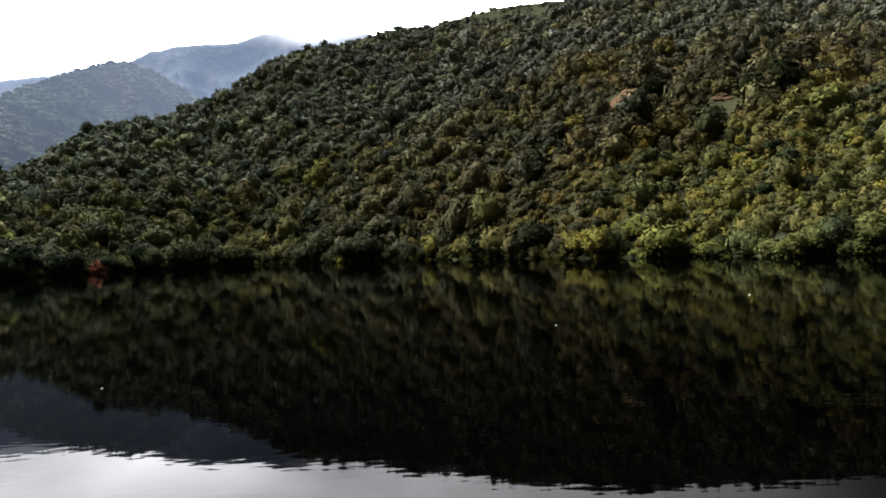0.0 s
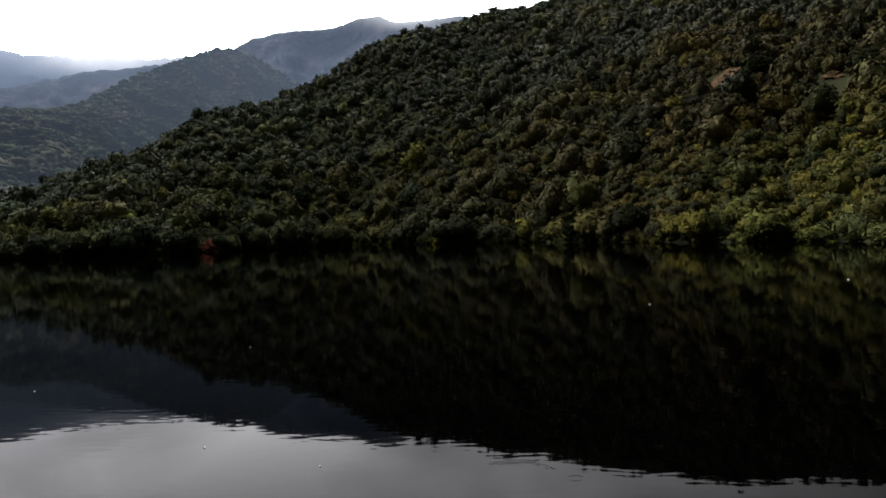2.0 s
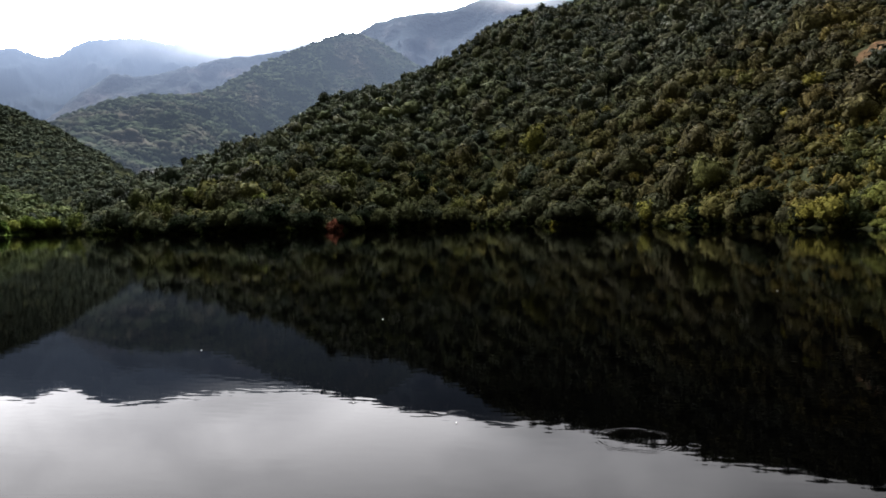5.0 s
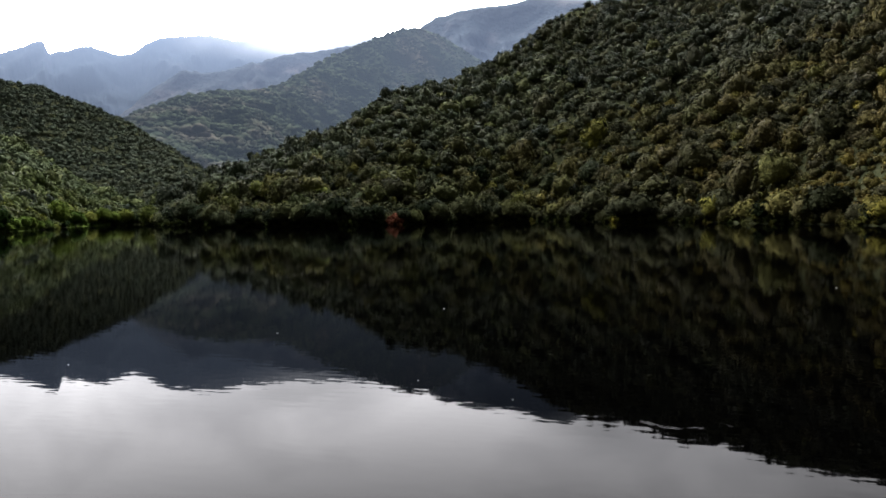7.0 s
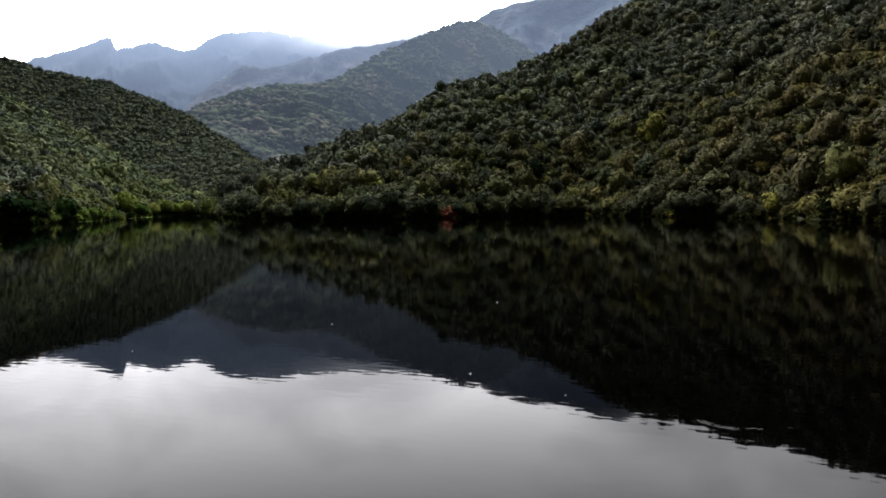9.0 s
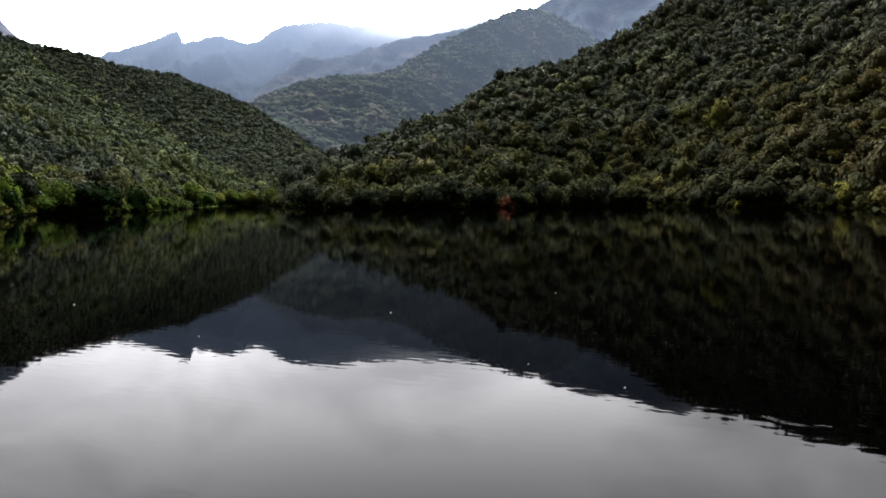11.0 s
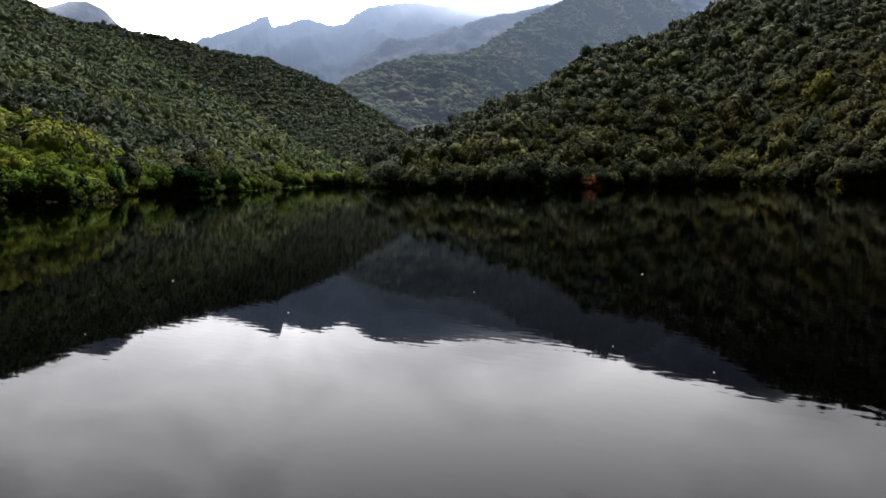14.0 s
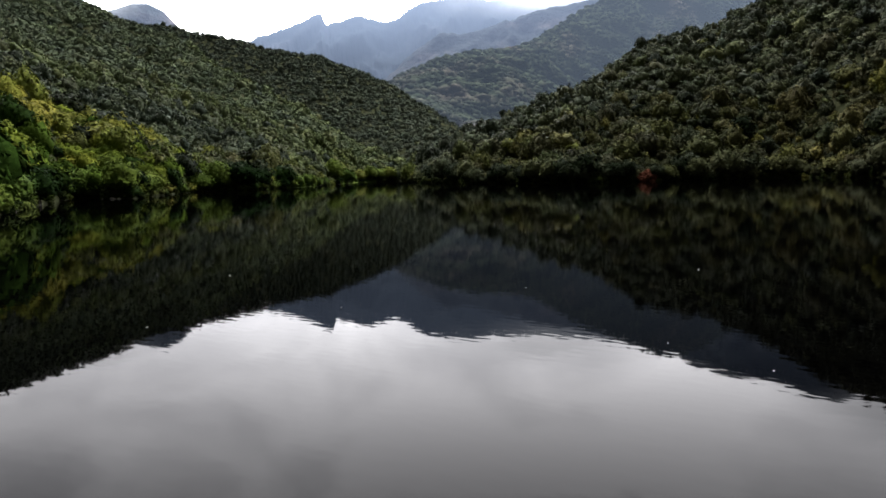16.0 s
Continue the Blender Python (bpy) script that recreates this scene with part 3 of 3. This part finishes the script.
def scrub(name, label, step, r0, r1, shapes, size, spread, low, high, b0=-36, b1=76, mat=None, tall=1.0):
    X, Y, Z = sown(step, r0, r1, b0, b1)
    west = (np.degrees(np.arctan2(-X, Y)) > 55) & (np.hypot(X, Y) < 118)
    keep = ~(west & (rng.uniform(size=len(X)) < 0.6))
    X, Y, Z = X[keep], Y[keep], Z[keep]
    if size > 1.9 and r1 < 400:      # big trees keep off the crests
        rr, bb = np.hypot(X, Y), np.degrees(np.arctan2(-X, Y))
        keep = np.degrees(np.arctan2(Z - EYE, rr)) < at(MAIN_EL, bb) - 0.3
        X, Y, Z = X[keep | (bb > 44)], Y[keep | (bb > 44)], Z[keep | (bb > 44)]
    n = len(X)
    width = np.clip(rng.lognormal(math.log(size), spread, n), low, high)
    width = width * np.where(np.degrees(np.arctan2(Z - EYE, np.hypot(X, Y))) > at(MAIN_EL, np.degrees(np.arctan2(-X, Y))) - 0.9 + 50 * (np.degrees(np.arctan2(-X, Y)) > 40), 0.72, 1.0)
    width = width * np.where((np.degrees(np.arctan2(-X, Y)) > 54) & (np.hypot(X, Y) < 118), 1.3, 1.0)
    height = width * rng.uniform(0.75, 1.6, n) * tall
    ob = tagged(new(name, gather(name, shapes, X, Y, Z - 0.3 - 0.8 * (np.hypot(X, Y) > 290), width, height, tint_of(X, Y, Z))), label, "scrub", kind="stuff")
    ob.data.materials.append(mat or M_LEAF)


def shapes_of(cards, size, level, count, seed):
    return [crown_shape(cards, size, level, 5 + k % 6, 0.8, seed + k) for k in range(count)]


scrub("bank_scrub", "dense fresh green scrub on the near banks", 1.6, 40, 118, shapes_of(200, 0.12, 2, 12, 120), 0.92, 0.36, 0.45, 2.0, b1=50, mat=M_LEAF_EAST)
scrub("ground_cover", "low olive bushes and weeds between the trees", 1.45, 40, 150, shapes_of(26, 0.24, 1, 10, 180), 0.62, 0.3, 0.35, 1.1, b1=26, mat=M_LEAF_EAST)
scrub("western_bank_scrub", "rounded yellow-green scrub on the western bank", 1.9, 40, 160, shapes_of(340, 0.08, 2, 12, 140), 1.25, 0.36, 0.6, 2.5, b0=50, mat=M_LEAF_SOFT)
scrub("lower_scrub", "dense low green scrub on the lower slopes", 2.15, 118, 185, shapes_of(80, 0.18, 1, 12, 0), 1.1, 0.32, 0.6, 2.0, b1=62)
scrub("lower_trees", "rounded olive-green trees on the lower slopes", 3.6, 118, 185, shapes_of(360, 0.112, 2, 14, 20), 1.95, 0.32, 1.0, 3.6)
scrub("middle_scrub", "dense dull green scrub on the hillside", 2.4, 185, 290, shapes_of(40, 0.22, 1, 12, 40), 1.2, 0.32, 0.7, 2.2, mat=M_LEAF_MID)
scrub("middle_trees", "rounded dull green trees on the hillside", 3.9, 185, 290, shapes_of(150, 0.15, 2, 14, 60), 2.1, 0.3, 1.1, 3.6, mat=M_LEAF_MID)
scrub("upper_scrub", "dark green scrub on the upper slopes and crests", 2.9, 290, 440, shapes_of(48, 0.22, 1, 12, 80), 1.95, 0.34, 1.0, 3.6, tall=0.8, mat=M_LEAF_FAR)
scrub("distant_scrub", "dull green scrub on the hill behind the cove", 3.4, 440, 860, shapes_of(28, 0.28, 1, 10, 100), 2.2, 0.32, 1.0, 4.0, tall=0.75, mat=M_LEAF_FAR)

# a fringe of low bushes at the waterline, tinted dark for shade under the crowns
fb = np.arange(-35, 74, 0.17) + rng.uniform(-0.08, 0.08, len(np.arange(-35, 74, 0.17)))
fb = fb[(rng.uniform(size=len(fb)) < 0.95 * at(SHORE, fb) / 160)]
fb = fb[np.abs(fb - 24.4) > 0.75]
fb = fb[~((fb > 44.4) & (fb < 47.5)) & ~((fb > 49) & (fb < 51.6))]
fr = shore_at(fb) + rng.uniform(-0.3, 1.2, len(fb))
fx, fy = -fr * np.sin(np.radians(fb)), fr * np.cos(np.radians(fb))
fw = rng.uniform(0.6, 1.4, len(fb))
fringe = tagged(new("shore_scrub", gather("shore_scrub", shapes_of(110, 0.14, 1, 8, 160), fx, fy, land(fx, fy) - 0.3, fw, fw * rng.uniform(0.8, 1.3, len(fb)),
                np.clip(rng.normal(0.2, 0.13, len(fb)) + 0.06 * (fb < 19) + 0.2 * (fb > 41), 0, 1))), "low bushes fringing the waterline, tinted dark like the voids there", "scrub", kind="stuff")
fringe.data.materials.append(M_LEAF_FRINGE)

# woods on the mountains behind
PUFF = [(ICO[1][0] * (1, 1, 0.7) + np.random.default_rng(k).normal(0, 0.12, (12, 3)), ICO[1][1]) for k in range(5)]


def woods(name, label, on, count, size, el_low, mat):
    """Small crowns strewn over a mountain's front slope."""
    me = bpy.data.objects[on].data
    co = np.empty(len(me.vertices) * 3)
    me.vertices.foreach_get("co", co)
    co = co.reshape(-1, 3)
    rows = 56
    i, j = rng.integers(0, len(co) // rows - 1, count * 3), rng.integers(4, 46, count * 3)
    u, v = rng.uniform(size=(2, count * 3, 1))
    p = (co[i * rows + j] * (1 - u) + co[(i + 1) * rows + j] * u) * (1 - v) + (co[i * rows + j + 1] * (1 - u) + co[(i + 1) * rows + j + 1] * u) * v
    p = p[np.degrees(np.arctan2(p[:, 2], np.hypot(p[:, 0], p[:, 1]))) > el_low][:count]
    w = rng.lognormal(math.log(size), 0.35, len(p))
    ob = tagged(new(name, gather(name, PUFF, p[:, 0], p[:, 1], p[:, 2], w, w * 0.9, np.zeros(len(p)))), label, "woods", kind="stuff")
    ob.data.materials.append(mat)


# these crowns share the mountain's haze emission
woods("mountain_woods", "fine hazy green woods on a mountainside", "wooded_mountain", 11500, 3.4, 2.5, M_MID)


# ---- trees along the shore ----
def part(name, data, mat, parent, label=""):
    ob = new(name, data)
    if mat:
        data.materials.append(mat)
    ob.parent = parent
    return tagged(ob, label)


def limb_mesh(points, r0, r1, sides=6):
    """A tapered, slightly bent limb through the points."""
    bm = bmesh.new()
    rings = []
    n = len(points)
    for k, p in enumerate(points):
        d = (points[min(k + 1, n - 1)] - points[max(k - 1, 0)]).normalized()
        a = d.orthogonal().normalized()
        c = d.cross(a)
        r = r0 + (r1 - r0) * k / (n - 1)
        rings.append([bm.verts.new(p + (a * math.cos(q * math.tau / sides) + c * math.sin(q * math.tau / sides)) * r) for q in range(sides)])
    for a, c in zip(rings, rings[1:]):
        for q in range(sides):
            bm.faces.new((a[q], a[(q + 1) % sides], c[(q + 1) % sides], c[q]))
    bm.faces.new(rings[-1])
    bm.faces.new(list(reversed(rings[0])))
    me = bpy.data.meshes.new("limb")
    bm.to_mesh(me)
    bm.free()
    return me


def shore_tree(seed, label, name="shore_tree"):
    """A low spreading tree, one metre in crown radius: bent trunk, three limbs, and a lobed crown."""
    g = random.Random(seed)
    root = tagged(new(name), label, "tree", "trees along the shore")
    lean = Vector((g.uniform(-0.2, 0.2), g.uniform(-0.2, 0.2), 0))
    fork = Vector((0, 0, 0.5)) + lean * 0.4
    part("trunk", limb_mesh([Vector((0, 0, -0.25)), Vector((0.02, 0, 0.1)) + lean * 0.1, fork], 0.075, 0.05), M_BARK, root)
    for k in range(3):
        a = k * 2.1 + g.uniform(0, 1)
        tip = fork + Vector((math.cos(a) * 0.5, math.sin(a) * 0.5, g.uniform(0.35, 0.6)))
        part("limb", limb_mesh([fork, (fork + tip) / 2 + Vector((0, 0, 0.06)), tip], 0.045, 0.018, 5), M_BARK, root)
    v, f = crown_shape(420, 0.10, 2, 8 + seed % 4, 0.85, 200 + seed)
    v[:, 2] += 0.14 if seed < 4 else 0.02
    part("crown", mesh_from("crown", v, f), M_LEAF_OB, root)
    return root


TREE_LABELS = ["rounded green tree overhanging the lake shore", "low spreading green bush at the water's edge"]
PROTOS = [shore_tree(k, TREE_LABELS[k // 4]) for k in range(8)]
used = set()


def plant(k, b, r, radius, tall, tint, label="", sink=0.1):
    """Sets tree k at a bearing and distance; its first use is the tree itself, later ones are copies."""
    x, y = place(b, r)
    m = Matrix.Translation((x, y, float(land(x, y)) - sink)) @ Matrix.Rotation(rng.uniform(0, 6.28), 4, "Z") @ Matrix.Diagonal((radius, radius, radius * tall, 1))
    ob = PROTOS[k]
    if k in used:
        ob = copy_thing(ob, m)
        ob.scale = (radius, radius, radius * tall)
    else:
        ob.matrix_world = m
        used.add(k)
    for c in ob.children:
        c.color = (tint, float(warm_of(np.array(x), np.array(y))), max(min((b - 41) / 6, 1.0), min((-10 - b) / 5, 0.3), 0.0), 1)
    if label:
        tagged(ob, label)
    return ob


b = -34.0
while b < 73.5:
    s = float(shore_at(np.array(b)))
    if abs(b - 24.4) < 0.6:      # the red bank stays open
        b = 25.05
        continue
    if 52.6 < b < 55.6:      # room for the two large dark trees
        b = 55.7
        continue
    tall_one = rng.uniform() < 0.6
    radius = float(np.clip(rng.lognormal(math.log(2.3 if tall_one else 1.5), 0.25), 0.8, 3.2)) * min(1.0, 0.35 + s / 200)
    x, y = place(b, s)
    t = float(tint_of(np.array([x]), np.array([y]), np.array([4.0]))[0])
    t = min(max(0.05, t - 0.16 * (24.5 < b < 41.5) + 0.12 * (41.5 < b < 52.6)), 1.0)
    if tall_one:
        plant(int(rng.integers(4)), b, s + rng.uniform(-0.2, 1.3), radius, rng.uniform(0.95, 1.3), t)
    else:
        plant(4 + int(rng.integers(4)), b, s + rng.uniform(0.2, 1.6), radius, rng.uniform(0.9, 1.3), t, sink=0.2 * radius)
    b += math.degrees(radius * rng.uniform(0.55, 1.25) / s)
# rounded trees on the near banks
BX, BY, BZ = sown(4.6, 40, 118, -36, 76)
BT = tint_of(BX, BY, BZ)
for x, y, t in zip(BX, BY, BT):
    bb, rr = math.degrees(math.atan2(-x, y)), math.hypot(x, y)
    radius = float(np.clip(rng.lognormal(math.log(1.4), 0.28), 0.8, 2.4)) * (1.25 if bb > 54 else 0.8)
    tagged(plant(4 + int(rng.integers(4)), bb, rr, radius, rng.uniform(0.8, 1.4), float(t), "rounded fresh green tree on the bank above the lake", 0.3), group="trees on the near banks")
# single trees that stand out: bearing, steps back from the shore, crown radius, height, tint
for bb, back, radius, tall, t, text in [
        # these two crowns get their shadow from the near-black tint
        (54.7, 1.5, 3.7, 1.0, 0.0, "large dark tree, shade tinted into its broad crown"),
        (53.4, 1.0, 3.1, 0.95, 0.02, "large dark tree, shade tinted into its broad crown"),
        (35.0, 1.0, 2.6, 1.0, 0.06, "dark-tinted rounded tree overhanging the shaded waterline"),
        (33.4, 0.8, 2.3, 1.05, 0.1, "dark-tinted rounded tree overhanging the shaded waterline"),
        (30.4, 1.0, 2.7, 1.1, 0.05, "dark-tinted rounded tree overhanging the shaded waterline"),
        (25.7, 0.8, 2.1, 1.15, 0.05, "dark-tinted rounded tree overhanging the shaded waterline"),
        (40.3, 1.5, 3.0, 1.0, 0.06, "dark-tinted rounded tree overhanging the shaded waterline"),
        (38.6, 1.5, 2.8, 1.05, 0.05, "dark-tinted rounded tree overhanging the shaded waterline"),
        (37.4, 1.5, 2.4, 1.0, 0.1, "dark-tinted rounded tree overhanging the shaded waterline"),
        (28.8, 1.5, 2.9, 1.1, 0.03, "dark-tinted rounded tree overhanging the shaded waterline"),
        (26.8, 1.0, 2.2, 1.1, 0.05, "dark-tinted rounded tree overhanging the shaded waterline"),
        (22.2, 1.0, 2.2, 1.2, 0.04, "dark-tinted rounded tree overhanging the shaded waterline"),
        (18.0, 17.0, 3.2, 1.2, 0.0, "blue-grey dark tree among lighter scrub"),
        (-6.6, 1.5, 2.9, 1.1, 0.06, "dark-tinted rounded tree overhanging the shaded waterline"),
        # two near-black crowns added in place of shaded hollows in the shore
        (-2.5, 0.6, 1.7, 1.25, 0.0, "dark-tinted rounded tree overhanging the shaded waterline"),
        (-9.4, 0.6, 1.5, 1.3, 0.02, "dark-tinted rounded tree overhanging the shaded waterline"),
        # near-black crown in place of the shadow beneath the bank's bushes
        (68.0, 1.0, 2.2, 1.2, 0.03, "dark-tinted rounded tree overhanging the shaded waterline"),
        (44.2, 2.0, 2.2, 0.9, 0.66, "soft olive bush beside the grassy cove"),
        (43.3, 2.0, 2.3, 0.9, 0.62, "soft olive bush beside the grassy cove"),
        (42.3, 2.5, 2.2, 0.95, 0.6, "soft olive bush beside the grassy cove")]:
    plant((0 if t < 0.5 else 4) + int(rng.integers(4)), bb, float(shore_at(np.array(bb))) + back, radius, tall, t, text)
# large trees on the slope above: bearing, height in degrees, crown radius, tint
for bb, el, radius, t in [(-15.8, 9.6, 3.3, 0.03), (-24.4, 9.3, 4.0, 0.04), (-22.4, 9.0, 3.4, 0.06), (-19.4, 6.6, 3.6, 0.22), (11.3, 9.5, 3.2, 0.02),
                          (3.5, 9.0, 3.6, 0.1), (-1.2, 9.1, 3.4, 0.16), (14.1, 5.0, 2.8, 0.08), (5.0, 6.2, 3.0, 0.5), (-7.5, 7.2, 3.2, 0.2)]:
    q = slope_place(bb, el)
    tagged(plant(4 + int(rng.integers(4)), bb, q[3], radius, 1.05, t, "large rounded dark tree standing out of the hillside scrub"), group="large trees on the slope")


# ---- bare earth, rocks and small things ----
def lump(name, label, category, place_at, size, mat, seed, level=3, kind="", group="", rough=0.25):
    """A weathered lump of earth or stone."""
    bm = bmesh.new()
    bmesh.ops.create_icosphere(bm, subdivisions=level, radius=1.0)
    for q in bm.verts:
        n = noise.fractal(q.co * 1.3 + Vector((seed * 3.7, 0, 0)), 0.9, 2.0, 4)
        q.co = q.co * (1 + rough * n)
        q.co = Vector((q.co.x * size[0], q.co.y * size[1], q.co.z * size[2]))
    me = bpy.data.meshes.new(name)
    bm.to_mesh(me)
    bm.free()
    me.materials.append(mat)
    ob = tagged(new(name, me), label, category, group, kind)
    ob.matrix_world = place_at
    return ob


for k, (cb, cr, w, l) in enumerate(CLEAR):
    x, y = place(cb, cr)
    e = 0.5
    gx, gy = (float(land(x + e, y) - land(x - e, y)), float(land(x, y + e) - land(x, y - e)))
    n = Vector((-gx, -gy, 2 * e)).normalized()
    turn = n.to_track_quat("Z", "Y").to_matrix().to_4x4()
    lump("bare_earth", "uneven patch of bare reddish earth between the shrubs", "earth", Matrix.Translation((x, y, float(land(x, y)))) @ turn, (w * 1.2, l * 1.2, 0.7), M_EARTH, k + 1, 4, rough=0.75)

x, y = place(24.4, float(shore_at(np.array(24.4))) - 0.2)
lump("earth_bank", "small red earth bank at the water's edge", "earth", pose(x, y, 0.7, 0, 0, 24), (1.4, 0.9, 1.1), M_RED, 9, 4, rough=0.5)

for k, (bb, dr, s) in enumerate([(63.5, -0.1, 0.3), (64.0, 0.0, 0.25), (63.1, 0.0, 0.2), (47.6, 0.0, 0.3),
                                 (-16.2, 0.2, 0.09), (-24.0, 0.2, 0.10), (-23.6, 0.2, 0.06)]):
    x, y = place(bb, float(shore_at(np.array(bb))) + dr - 0.5)
    lump("shore_rock", "pale weathered rock at the waterline", "rock", pose(x, y, s * 0.15, 0, 0, k * 50), (s * 1.5, s, s * 0.55), M_ROCK, k, 3, group="rocks along the shore")

# low grassy banks in the cove, with small bushes before them
def grass_bank(b0, b1, deep):
    bb, oo = np.meshgrid(np.linspace(b0, b1, 26), np.linspace(0, 1, 10), indexing="ij")
    across = (bb - b0) / (b1 - b0)
    edge = np.sin(np.pi * np.clip(across, 0.001, 0.999)) ** 0.5
    rr = shore_at(bb) - 0.9 * edge + oo * deep * edge
    x, y = -rr * np.sin(np.radians(bb)), rr * np.cos(np.radians(bb))
    z = np.maximum(land(x, y), -0.1) + 0.04 + 0.35 * edge * np.clip(oo * 3, 0, 1) * (0.7 + 0.3 * np.sin(bb * 9 + oo * 5))
    ob = tagged(new("grass_bank", grid_mesh("grass_bank", x, y, z)), "low bright green grassy bank in the cove", "grass", kind="structure")
    ob.data.materials.append(M_GRASS)
    n = int(420 * (b1 - b0))
    tb, tu = rng.uniform(b0, b1, n), rng.uniform(0.08, 1, n)
    te = np.sin(np.pi * (tb - b0) / (b1 - b0)) ** 0.5
    tr = shore_at(tb) - 0.9 * te + tu * deep * te
    tx, ty = -tr * np.sin(np.radians(tb)), tr * np.cos(np.radians(tb))
    tz = np.maximum(land(tx, ty), -0.1) + 0.2 * te
    a, hh, ww = rng.uniform(0, np.pi, n), rng.uniform(0.35, 0.8, n), rng.uniform(0.08, 0.16, n)
    v = np.stack([np.stack([tx - np.cos(a) * ww, ty - np.sin(a) * ww, tz], -1), np.stack([tx + np.cos(a) * ww, ty + np.sin(a) * ww, tz], -1),
                  np.stack([tx + rng.normal(0, 0.12, n), ty + rng.normal(0, 0.12, n), tz + hh], -1)], 1).reshape(-1, 3)
    tufts = tagged(new("shore_grass", mesh_from("shore_grass", v, np.arange(n * 3).reshape(-1, 3))), "tufts of bright green grass by the water", "grass", kind="stuff")
    tufts.data.materials.append(M_GRASS)


grass_bank(44.7, 47.4, 6.0)
grass_bank(49.2, 51.4, 4.0)
grass_bank(52.6, 53.6, 3.0)
for bb, radius, t in [(47.7, 1.9, 0.1), (48.6, 1.5, 0.45), (46.3, 1.0, 0.5), (51.7, 1.7, 0.08), (52.3, 1.2, 0.4), (50.6, 0.9, 0.5), (53.9, 1.6, 0.15)]:
    plant(4 + int(rng.integers(4)), bb, float(shore_at(np.array(bb))) + 0.4, radius, 0.95, t, "small rounded bush on the grassy shore of the cove", 0.2)

# flecks of foam and fallen leaves on the water: bearing, degrees below the horizon
for k, (bb, down) in enumerate([(-7.17, 5.66), (20.70, 7.5), (-19.98, 4.13), (55.85, 7.27), (-15.9, 16.2), (47.7, 10.1), (61.8, 10.56), (22.8, 12.9), (15.5, 14.4), (33.4, 8.94)]):
    r = EYE / math.tan(radians(down))
    x, y = place(bb, r)
    lump("floating_fleck", "tiny white fleck floating on the still water", "debris", pose(x, y, 0.004, 0, 0, k * 40), (0.0010 * r, 0.0010 * r, 0.0009 * r), M_FOAM, k, 2, group="flecks on the water")


def ripple_ring(b, r, wide, waves):
    """Wavelets that run outwards on the still surface from a touch of a fish or an insect."""
    rr = np.linspace(wide * 0.62, wide, 8 * waves + 1)
    u = (rr - rr[0]) / (rr[-1] - rr[0])
    h = 0.0001 * np.sin(np.pi * u) * (1 + np.cos(u * waves * math.tau + math.pi)) + 0.0006
    a = np.linspace(0, math.tau, 72, endpoint=False)
    x, y = place(b, r)
    ob = tagged(new("ripple_ring", grid_mesh("ripple_ring", x + np.cos(a)[:, None] * rr, y + np.sin(a)[:, None] * rr, h[None] + 0 * a[:, None], True)),
                "fine rings of wavelets on the dark water", "water", kind="structure")
    ob.data.materials.append(M_WATER)


ripple_ring(3.3, 8.8, 0.5, 4)
ripple_ring(-0.6, 8.7, 0.09, 1)
